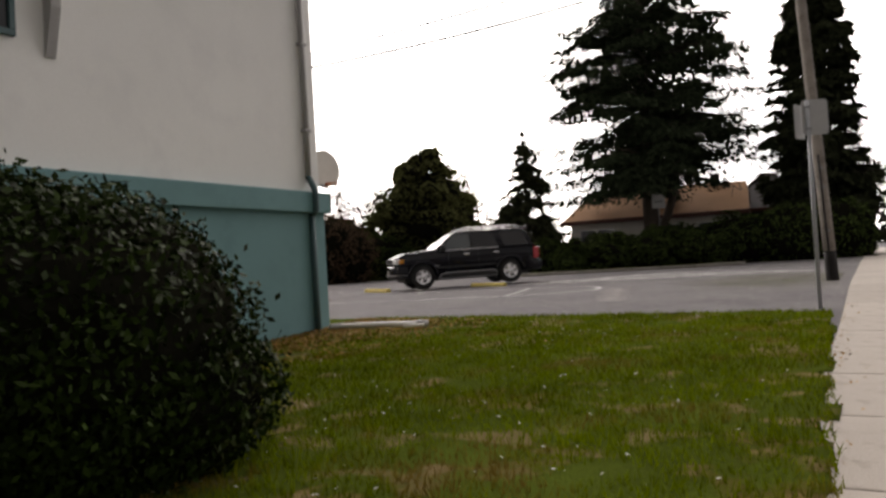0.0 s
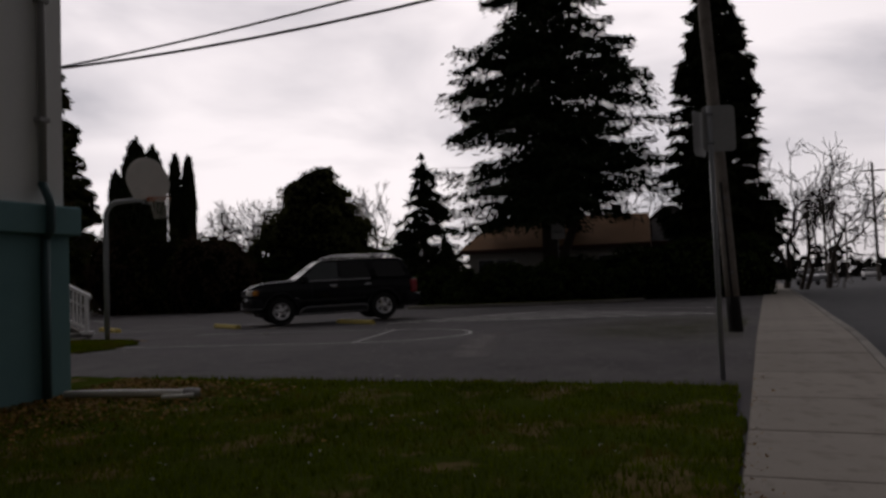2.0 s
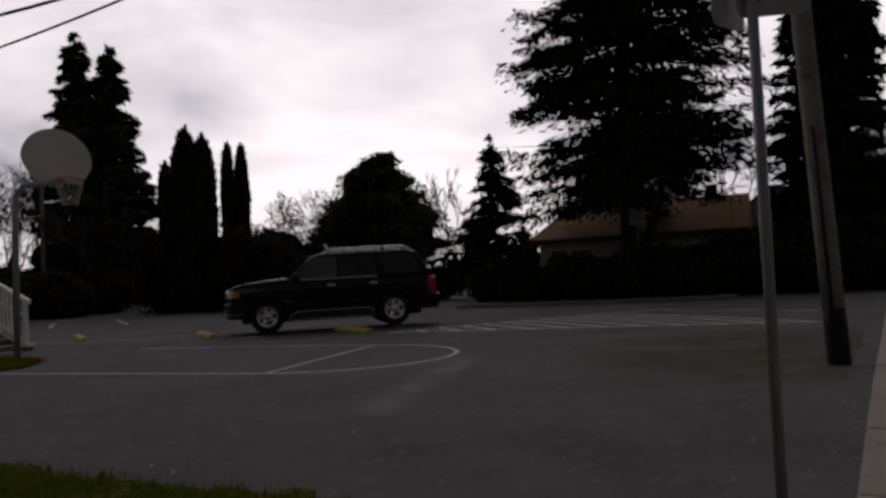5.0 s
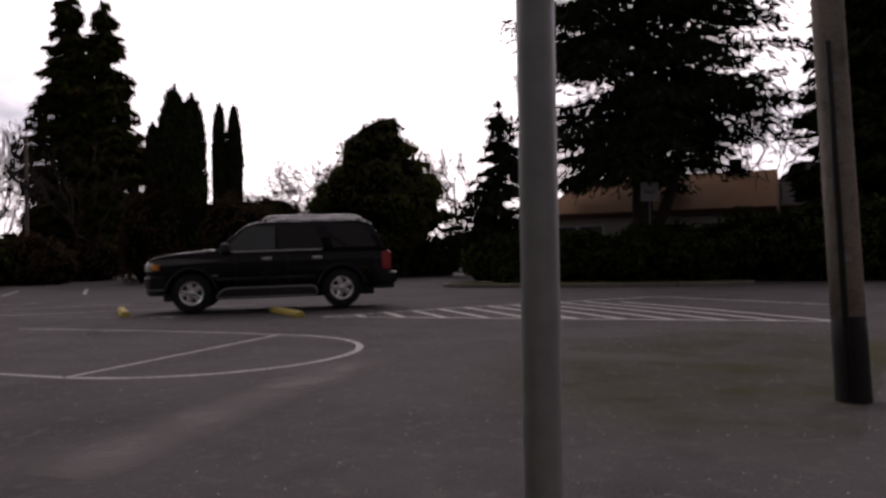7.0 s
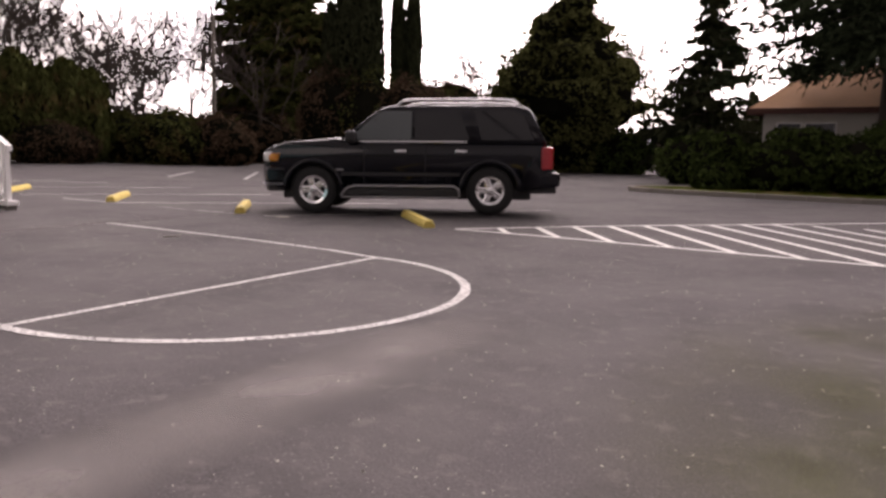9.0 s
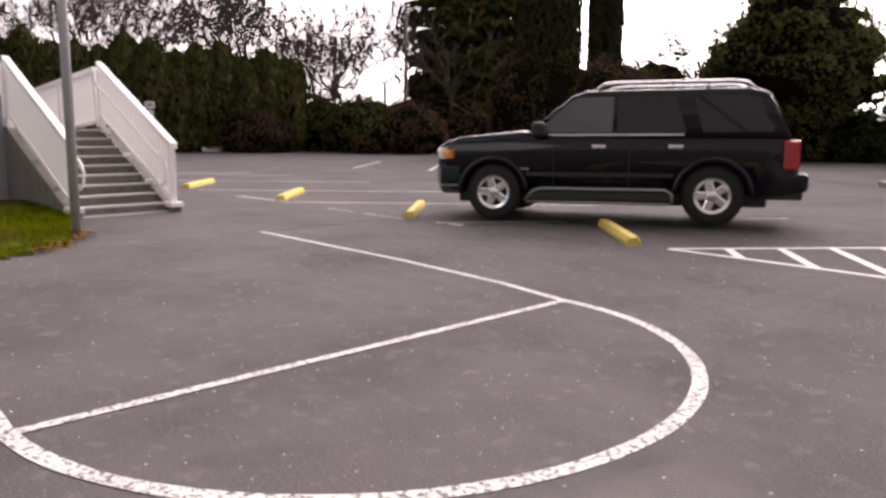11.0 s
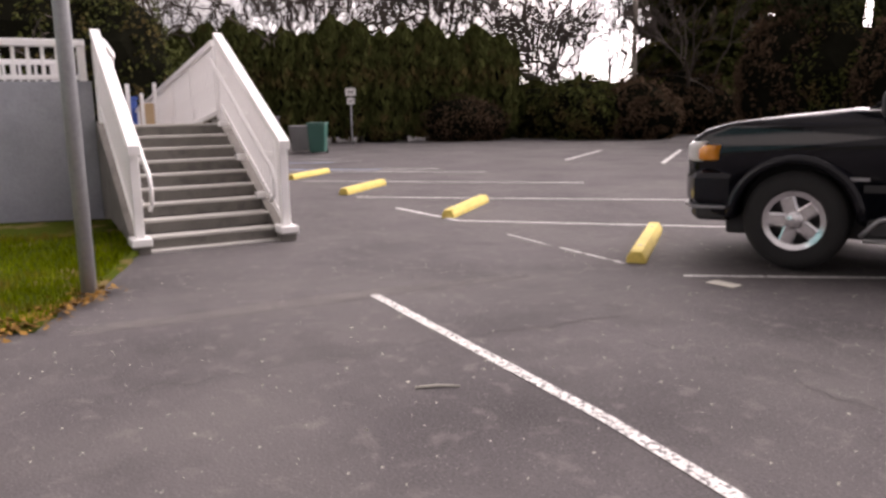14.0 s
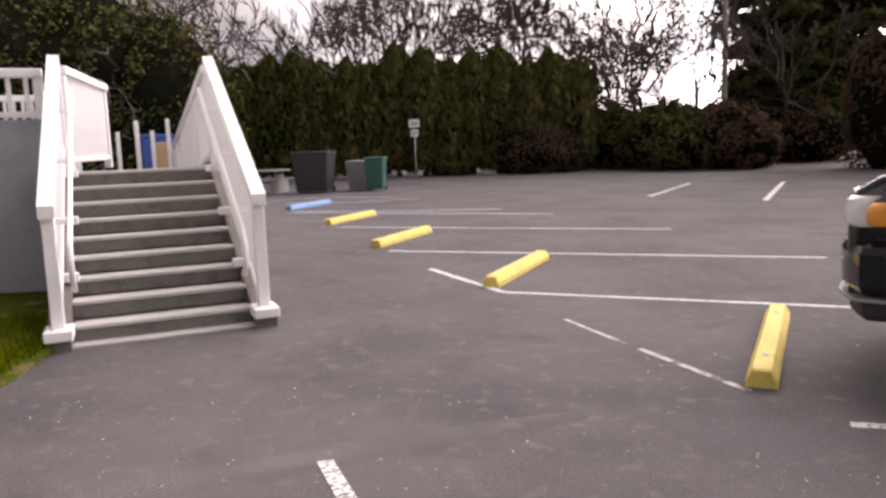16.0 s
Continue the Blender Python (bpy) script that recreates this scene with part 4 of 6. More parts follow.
def build_suv():
    s = thing("sport_utility_vehicle", pose(-1.32, 26.98, 0.05, 0, 0, 207.6) @ pose(0, 0, 0, 0, 0.9, 0), "black four-door sport utility vehicle with chrome trim, parked", "car")
    W = 0.96
    low = [(2.38, 0.46), (2.41, 0.80), (2.41, 0.98), (2.37, 1.07), (2.25, 1.14), (2.05, 1.19), (1.75, 1.225), (1.10, 1.285), (0.9, 1.26), (0.5, 1.22), (-2.40, 1.20), (-2.52, 1.05), (-2.55, 0.70), (-2.55, 0.45)]
    under = [(-2.0, 0.40), *arch(-1.51, 0.47, 0.40)[::-1], (-0.95, 0.36), (0.95, 0.36), *arch(1.51, 0.47, 0.40)[::-1], (2.05, 0.42)]

    def bulge(x, z, sd):
        q = 0.0
        if x > 1.7:
            q += 0.16 * ((x - 1.7) / 0.72) ** 2.4
        if x < -2.1:
            q += 0.05 * ((-2.1 - x) / 0.4) ** 2
        q += 0.10 * max(0.0, (z - 0.85) / 0.4) ** 2 * (1.0 if x > 1.0 else 0.45)
        return -sd * q
    bm = prism(bmesh.new(), low + under, -W, W, bulge)
    edges = [e for e in bm.edges if abs(e.verts[0].co.y - e.verts[1].co.y) < 0.2 and min(e.verts[0].co.z, e.verts[1].co.z) > 0.75]
    bmesh.ops.bevel(bm, geom=edges, offset=0.07, segments=3, affect="EDGES", profile=0.5)
    part("body", bm, M_CAR, s, "glossy black painted body", True)
    # shoulders: a slight crease panel over the doors
    for sd in (-1, 1):
        part("door_seam", boxed(0.62, 0.632, sd * W - 0.002, sd * W + 0.003, 0.45, 1.13), M_TRIM, s)
        part("door_seam", boxed(-0.42, -0.408, sd * W - 0.002, sd * W + 0.003, 0.45, 1.13), M_TRIM, s)
        part("rub_strip", boxed(-1.0, 1.02, min(sd * W, sd * (W + 0.022)), max(sd * W, sd * (W + 0.022)), 0.64, 0.70, 0.008), M_TRIM, s, "dark rub strip along the doors")
    # cabin
    roof = [(1.12, 1.20), (0.40, 1.77), (0.20, 1.83), (-1.9, 1.84), (-2.17, 1.78), (-2.46, 1.18)]

    def lean(x, z, sd):
        return -sd * 0.20 * (z - 1.18) / 0.6
    bm = prism(bmesh.new(), roof, -0.915, 0.915, lean)
    edges = [e for e in bm.edges if e.calc_length() > 0.05 and max(e.verts[0].co.z, e.verts[1].co.z) > 1.5]
    bmesh.ops.bevel(bm, geom=edges, offset=0.05, segments=3, affect="EDGES", profile=0.5)
    part("cabin", bm, M_CAR, s, "black painted cabin and roof", True)

    def side_glass(outline, sd, material, name, label):
        bm = bmesh.new()
        lo = [bm.verts.new((x, sd * (0.915 - 0.20 * (z - 1.18) / 0.6 - 0.02), z)) for x, z in outline]
        hi = [bm.verts.new((x, sd * (0.915 - 0.20 * (z - 1.18) / 0.6 + 0.006), z)) for x, z in outline]
        bm.faces.new(lo)
        bm.faces.new(hi)
        for i in range(len(outline)):
            j = (i + 1) % len(outline)
            bm.faces.new((lo[i], lo[j], hi[j], hi[i]))
        bmesh.ops.recalc_face_normals(bm, faces=bm.faces)
        return part(name, bm, material, s, label)
    for sd in (-1, 1):
        side_glass([(0.90, 1.25), (0.42, 1.69), (0.30, 1.735), (-0.17, 1.735), (-0.17, 1.25)], sd, M_CLEARGLASS, "front_door_window", "lightly tinted door glass")
        side_glass([(-0.23, 1.25), (-0.23, 1.735), (-0.98, 1.74), (-1.16, 1.25)], sd, M_CARGLASS, "rear_door_window", "dark tinted door glass")
        side_glass([(-1.36, 1.25), (-1.22, 1.74), (-1.88, 1.74), (-2.05, 1.69), (-2.24, 1.25)], sd, M_CARGLASS, "quarter_window", "dark tinted quarter glass")
        y0, y1 = sorted((sd * 0.915, sd * 0.945))
        part("belt_trim", boxed(-1.12, 0.92, y0, y1, 1.205, 1.232, 0.004), M_CHROME, s, "chrome strip under the side windows")
        for x in (0.0, -1.02):
            y0, y1 = sorted((sd * (W - 0.02), sd * (W + 0.035)))
            part("door_handle", boxed(x - 0.10, x + 0.10, y0, y1, 1.03, 1.085, 0.012), M_CHROME, s, "chrome door handle")
        # running board: black step ringed with a silver edge
        y0, y1 = sorted((sd * 0.88, sd * 1.04))
        part("running_board", boxed(-0.98, 0.98, y0, y1, 0.30, 0.44, 0.03), M_TRIM, s, "black running board")
        bm = bmesh.new()
        tube(bm, [(-1.0, sd * 1.03, 0.30), (-0.98, sd * 1.04, 0.43), (-0.9, sd * 1.045, 0.475), (0.78, sd * 1.045, 0.475), (0.90, sd * 1.04, 0.44), (1.02, sd * 1.03, 0.31)], 0.022, 8)
        part("running_board_trim", bm, M_SILVER, s, "silver edge of the running board", True)
        bm = bmesh.new()
        tube(bm, [(-0.98, sd * 1.035, 0.285), (1.0, sd * 1.035, 0.285)], 0.018, 8)
        part("running_board_trim", bm, M_SILVER, s, "silver edge of the running board", True)
        # flares
        for cx in (1.51, -1.51):
            bm = bmesh.new()
            pts = arch(cx, 0.495, 0.42, 16)
            tube(bm, [(x, sd * (W - 0.01), z) for x, z in pts], 0.042, 8)
            part("wheel_flare", bm, M_CAR, s, "black wheel arch flare", True)
        # mirror
        y0, y1 = sorted((sd * 0.93, sd * 1.13))
        mirror = part("mirror", boxed(0.74, 0.92, y0, y1, 1.20, 1.40, 0.05), M_TRIM, s, "black side mirror")
        part("mirror_arm", boxed(0.78, 0.88, min(sd * 0.86, sd * 0.98), max(sd * 0.86, sd * 0.98), 1.19, 1.25, 0.015), M_TRIM, mirror)
        # lamps
        head = part("headlamp", swept_lamp(sd, 2.45, 0.54, 0.845, 2.29, 0.87, 1.035), M_LENS, s, "clear headlamp", True)
        part("indicator", swept_lamp(sd, 2.30, 0.835, 0.915, 2.19, 0.88, 1.005), M_AMBER, head, "amber corner lens", True)
        y0, y1 = sorted((sd * 0.78, sd * 0.95))
        part("tail_lamp", boxed(-2.56, -2.36, y0, y1, 0.76, 1.14, 0.03), M_RED, s, "tall red tail lamp")
        bm = bmesh.new()
        tube(bm, [(0.1, sd * 0.58, 1.83), (0.0, sd * 0.58, 1.91), (-0.15, sd * 0.58, 1.93), (-1.75, sd * 0.58, 1.93), (-1.9, sd * 0.58, 1.91), (-1.98, sd * 0.58, 1.83)], 0.024, 8)
        part("roof_rail", bm, M_CHROME, s, "bright metal roof rail", True)
        part("door_badge", boxed(0.98, 1.16, sd * W - 0.002, sd * W + 0.004, 0.73, 0.755), M_SILVER, s, "plain silver badge bar")
    for x in (-0.4, -1.4):
        bm = bmesh.new()
        tube(bm, [(x, -0.58, 1.92), (x, 0.58, 1.92)], 0.016, 8)
        part("roof_cross_bar", bm, M_CHROME, s, smooth=True)
    part("windscreen", prism(bmesh.new(), [(0.97, 1.295), (0.44, 1.705), (0.455, 1.72), (0.99, 1.31)], -0.72, 0.72, lambda x, z, sd: -sd * 0.14 * (z - 1.3) / 0.4), M_CLEARGLASS, s, "windscreen glass")
    part("wiper_cowl", boxed(0.98, 1.14, -0.72, 0.72, 1.225, 1.255, 0.01), M_TRIM, s)
    part("rear_window", prism(bmesh.new(), [(-2.405, 1.25), (-2.19, 1.66), (-2.20, 1.665), (-2.425, 1.25)], -0.70, 0.70), M_CARGLASS, s, "dark rear window")
    # front: grille, bumper; rear: bumper, plate
    part("grille", boxed(2.36, 2.45, -0.50, 0.50, 0.84, 1.06, 0.03), M_CHROME, s, "chrome waterfall grille")
    for k in range(11):
        part("grille_bar", boxed(2.44, 2.46, -0.45 + k * 0.09 - 0.02, -0.45 + k * 0.09 + 0.02, 0.87, 1.03, 0.006), M_TRIM, s)
    part("front_bumper", rounded_bumper(2.02, 2.52, 0.93, 0.49, 0.80), M_CAR, s, "black front bumper")
    part("lower_valance", rounded_bumper(2.06, 2.47, 0.89, 0.37, 0.495), M_TRIM, s, "dark lower valance")
    part("bumper_trim", rounded_bumper(2.05, 2.525, 0.935, 0.475, 0.505), M_SILVER, s)
    part("front_plate", boxed(2.49, 2.52, -0.16, 0.16, 0.52, 0.68, 0.006), M_SILVER, s, "plain number plate")
    part("rear_bumper", boxed(-2.68, -2.06, -0.92, 0.92, 0.46, 0.72, 0.06), M_CAR, s, "black rear bumper")
    part("rear_valance", boxed(-2.62, -2.1, -0.88, 0.88, 0.36, 0.47, 0.03), M_TRIM, s)
    part("rear_plate", boxed(-2.575, -2.545, -0.16, 0.16, 0.86, 1.0, 0.006), M_SILVER, s, "plain number plate")
    bm = bmesh.new()
    tube(bm, [(-2.3, -0.5, 0.34), (-2.64, -0.5, 0.33)], 0.035, 10)
    part("tail_pipe", bm, M_SILVER, s, smooth=True)
    part("underbody", boxed(-2.2, 2.1, -0.72, 0.72, 0.24, 0.42, 0.03), M_TRIM, s, "dark underbody")
    bm = bmesh.new()
    tube(bm, [(0.45, 0.80, 1.24), (0.45, 0.78, 1.6)], 0.012, 6)
    part("window_post", bm, M_TRIM, s)
    for cx in (1.51, -1.51):
        for sd in (-1, 1):
            y0, y1 = sorted((sd * 0.30, sd * 0.66))
            part("wheel_well", boxed(cx - 0.50, cx + 0.50, y0, y1, 0.36, 0.96, 0.02), M_TRIM, s, "dark wheel well")
    # wheels
    tyre_bm = lathe(bmesh.new(), [(-0.13, 0.25), (-0.135, 0.33), (-0.115, 0.385), (-0.07, 0.403), (0.07, 0.403), (0.115, 0.385), (0.135, 0.33), (0.13, 0.25)], 40, cap=False)
    rim_bm = lathe(bmesh.new(), [(-0.12, 0.25), (0.118, 0.252), (0.130, 0.240), (0.122, 0.196), (0.05, 0.186)], 40, cap=False)
    spoke_bm = bmesh.new()
    for k in range(5):
        a = 2 * math.pi * k / 5 + 0.3
        m = Matrix.Rotation(a, 4, "Y")
        box(spoke_bm, -0.066, 0.066, 0.045, 0.120, 0.04, 0.215, 0.026, m)
    hub_bm = lathe(bmesh.new(), [(0.03, 0.085), (0.115, 0.08), (0.13, 0.055), (0.135, 0.02)], 20)
    meshes = [mesh_from("tyre", tyre_bm, M_TYRE), mesh_from("rim", rim_bm, M_CHROME), mesh_from("spokes", spoke_bm, M_CHROME), mesh_from("hub", hub_bm, M_CHROME)]
    dish = mesh_from("brake_disc", lathe(bmesh.new(), [(0.0, 0.215), (0.02, 0.21)], 28), M_TRIM)
    for me in meshes[:1]:
        me.shade_smooth()
    for cx in (1.51, -1.51):
        for sd in (-1, 1):
            w = new("wheel", meshes[0])
            w.parent = s
            w.location = (cx, sd * 0.80, 0.40)
            w.rotation_euler = (0, 0, 0 if sd > 0 else math.pi)
            tagged(w, "black tyre on a bright five-spoke rim")
            for nm, me in (("rim", meshes[1]), ("spokes", meshes[2]), ("hub_cap", meshes[3]), ("brake_disc", dish)):
                o = new(nm, me)
                o.parent = w
    return s


build_suv()


# ---------------------------------------------------------------- wheel stops
def build_stop(material):
    bm = bmesh.new()
    prof = [(-0.085, 0), (-0.085, 0.045), (-0.05, 0.108), (0.05, 0.108), (0.085, 0.045), (0.085, 0)]
    rows = []
    for x in (-0.915, -0.895, -0.3, 0.3, 0.895, 0.915):
        k = 0.9 if abs(x) > 0.9 else 1.0
        rows.append([bm.verts.new((x, y * k, z * k)) for y, z in prof])
    for a, b in zip(rows, rows[1:]):
        for i in range(len(prof)):
            j = (i + 1) % len(prof)
            bm.faces.new((a[i], a[j], b[j], b[i]))
    bm.faces.new(rows[0])
    bm.faces.new(rows[-1][::-1])
    bmesh.ops.recalc_face_normals(bm, faces=bm.faces)
    return mesh_from("wheel_stop", bm, material)


stop_y, stop_b = build_stop(M_YELLOW), build_stop(M_BLUES)
pin = mesh_from("anchor_pin", lathe(bmesh.new(), [(0.09, 0.022), (0.112, 0.02)], 10, "z"), M_STEEL)
for a, b, me, label in [((0.55, 24.82), (-0.76, 26.12), stop_y, "yellow"), ((-3.2, 24.68), (-4.46, 26.06), stop_y, "yellow"), ((-6.74, 24.70), (-8.05, 26.01), stop_y, "yellow"),
                        ((-10.34, 24.66), (-11.58, 25.86), stop_y, "yellow"), ((-13.92, 24.83), (-15.15, 26.01), stop_y, "yellow"), ((-17.9, 24.83), (-19.25, 26.12), stop_b, "faded blue")]:
    x, y = (a[0] + b[0]) / 2, (a[1] + b[1]) / 2
    w = thing("wheel_stop", gpose(x, y, math.degrees(math.atan2(b[1] - a[1], b[0] - a[0]))), label + " painted concrete wheel stop lying on the asphalt", "wheel stop", "wheel stops")
    o = new("block", me)
    o.parent = w
    for dx in (-0.6, 0.6):
        o = new("anchor_pin", pin)
        o.parent = w
        o.location = (dx, 0, 0)


# ---------------------------------------------------------------- basketball hoop
def build_hoop():
    h = thing("basketball_hoop", gpose(-4.47, 20.38, -12), "old basketball hoop with a fan-shaped backboard on a bent grey post", "hoop")
    bm = bmesh.new()
    pts = [(0, 0, -0.1), (0, 0, 2.75)] + [(0.35 - 0.35 * math.cos(a), 0, 2.75 + 0.35 * math.sin(a)) for a in np.linspace(0.2, math.pi / 2, 7)] + [(1.15, 0, 3.12)]
    tube(bm, pts, 0.057, 12)
    part("post", bm, M_STEEL, h, "bent galvanised steel post", True)
    # fan-shaped board: flat foot, round head
    out = [(-0.45, 3.08), (0.45, 3.08), (0.64, 3.35)] + [(0.68 * math.cos(a), 3.45 + 0.56 * math.sin(a)) for a in np.linspace(0.05, math.pi - 0.05, 18)] + [(-0.64, 3.35)]
    bm = bmesh.new()
    a = [bm.verts.new((1.18, y, z)) for y, z in out]
    b = [bm.verts.new((1.22, y, z)) for y, z in out]
    bm.faces.new(a)
    bm.faces.new(b)
    for i in range(len(out)):
        j = (i + 1) % len(out)
        bm.faces.new((a[i], a[j], b[j], b[i]))
    bmesh.ops.recalc_face_normals(bm, faces=bm.faces)
    part("backboard", bm, M_BOARD, h, "off-white fan-shaped backboard")
    part("bracket", boxed(1.10, 1.19, -0.12, 0.12, 3.0, 3.3, 0.01), M_STEEL, h)
    bm = bmesh.new()
    tube(bm, [(1.50 + 0.225 * math.cos(t), 0.225 * math.sin(t), 3.10) for t in np.linspace(0, 2 * math.pi, 25)], 0.011, 6, cap=False)
    box(bm, 1.22, 1.30, -0.08, 0.08, 3.05, 3.13)
    part("rim", bm, M_ORANGE, h, "rusty orange rim")
    bm = bmesh.new()
    for k in range(12):
        t = 2 * math.pi * k / 12
        for s in (-1, 1):
            tube(bm, [(1.50 + r * math.cos(t + s * w), r * math.sin(t + s * w), z) for r, w, z in ((0.22, 0, 3.09), (0.19, 0.26, 2.93), (0.145, 0.52, 2.78), (0.125, 0.78, 2.66))], 0.005, 3, cap=False)
    part("net", bm, M_LITTER, h, "grey worn net")


build_hoop()


# ---------------------------------------------------------------- sign post and utility pole
def rounded_plate(w, hgt, t, r=0.05):
    bm, out = bmesh.new(), []
    for cx, cz, a0 in ((w / 2 - r, hgt / 2 - r, 0), (-w / 2 + r, hgt / 2 - r, 90), (-w / 2 + r, -hgt / 2 + r, 180), (w / 2 - r, -hgt / 2 + r, 270)):
        out += [(cx + r * math.cos(radians(a0 + q)), cz + r * math.sin(radians(a0 + q))) for q in (0, 30, 60, 90)]
    a = [bm.verts.new((x, -t / 2, z)) for x, z in out]
    b = [bm.verts.new((x, t / 2, z)) for x, z in out]
    bm.faces.new(a)
    bm.faces.new(b[::-1])
    for i in range(len(out)):
        j = (i + 1) % len(out)
        bm.faces.new((a[i], b[i], b[j], a[j]))
    bmesh.ops.recalc_face_normals(bm, faces=bm.faces)
    return bm


def build_signpost():
    s = thing("street_sign_post", gpose(7.144, 13.168, -8), "grey steel sign post carrying two blank sign backs", "sign post")
    bm = bmesh.new()
    tube(bm, [(0, 0, -0.2), (0, 0, 3.05)], 0.0285, 20)
    part("post", bm, M_STEEL, s, "grey steel tube post", True)
    p = part("sign_plate", rounded_plate(0.36, 0.52, 0.006), M_SIGNBACK, s, "blank grey sign back")
    p.matrix_local = pose(0.10, 0.055, 2.80, 0, 0, 12)
    p = part("sign_plate", rounded_plate(0.30, 0.50, 0.006), M_SIGNBACK, s, "blank grey sign back")
    p.matrix_local = pose(-0.115, -0.01, 2.74, 0, 0, 62)
    for z in (2.62, 2.94):
        part("clamp", boxed(-0.045, 0.045, -0.04, 0.05, z, z + 0.03, 0.004), M_STEEL, s)


build_signpost()


def build_utility_pole():
    x, y = 8.46, 18.23
    s = thing("utility_pole", gpose(x, y), "leaning weathered wooden utility pole with a tarred foot", "utility pole")
    lean = Vector((-0.030, 0.06, 1.0))
    bm = bmesh.new()
    tube(bm, [lean * z for z in (0.58, 1.5, 3.5, 6.0, 9.0)], [0.118, 0.116, 0.112, 0.105, 0.095], 16)
    part("pole", bm, M_POLEWOOD, s, "grey weathered wood", True)
    bm = bmesh.new()
    tube(bm, [lean * z for z in (-0.3, 0.0, 0.4, 0.60)], [0.126, 0.124, 0.122, 0.120], 16)
    part("tarred_foot", bm, M_TAR, s, "black tarred wood foot", True)
    # thin dark tube added for the split streak on the pole's lower half
    bm = bmesh.new()
    tube(bm, [lean * z + Vector((-0.04, -0.125, 0)) for z in (0.1, 1.5, 2.6)], 0.022, 8)
    part("split_streak", bm, M_TAR, s, "dark split streak, built as a thin tube", True)
    c = lean * 7.9
    part("cross_arm", boxed(c.x - 1.1, c.x + 1.1, c.y - 0.06, c.y + 0.06, c.z, c.z + 0.12, 0.01), M_POLEWOOD, s)
    for z in (1.0, 1.9, 2.3):
        q = lean * z
        part("nail_tag", boxed(q.x - 0.03, q.x + 0.03, q.y - 0.122, q.y - 0.114, z, z + 0.05, 0.002), M_SILVER, s)
    return Vector((x, y, gz(x, y))) + lean * 8.4


pole_top = build_utility_pole()


def cable(a, b, sag, r, label):
    a, b = Vector(a), Vector(b)
    bm = bmesh.new()
    pts = []
    for i in range(41):
        t = i / 40
        p = a.lerp(b, t)
        p.z -= sag * 4 * t * (1 - t)
        pts.append(p)
    tube(bm, pts, r, 5)
    solo("overhead_cable", bm, M_WIRE, Matrix(), label, "cable", "overhead cables")


cable((8.2, 18.4, 7.75), (-50.3, 43.2, 15.4), 2.37, 0.032, "thin black overhead cable across the sky")
cable((8.35, 18.45, 7.3), (-52.0, 27.0, 20.0), 5.6, 0.032, "thin black overhead cable across the sky")


# ---------------------------------------------------------------- plants
def trunk_bm(height, r0, r1, lean=(0, 0), sides=10, seed=0.0, z0=-0.3):
    bm = bmesh.new()
    k = 9
    pts = [(lean[0] * t * height + 0.12 * r0 * noise.noise((t * 6, seed, 0)), lean[1] * t * height + 0.12 * r0 * noise.noise((t * 6, seed, 9)), z0 + (height - z0) * t) for t in [i / k for i in range(k + 1)]]
    return tube(bm, pts, [r0 * (1.25 if i == 0 else 1) * (1 - i / k) + r1 * i / k for i in range(k + 1)], sides)


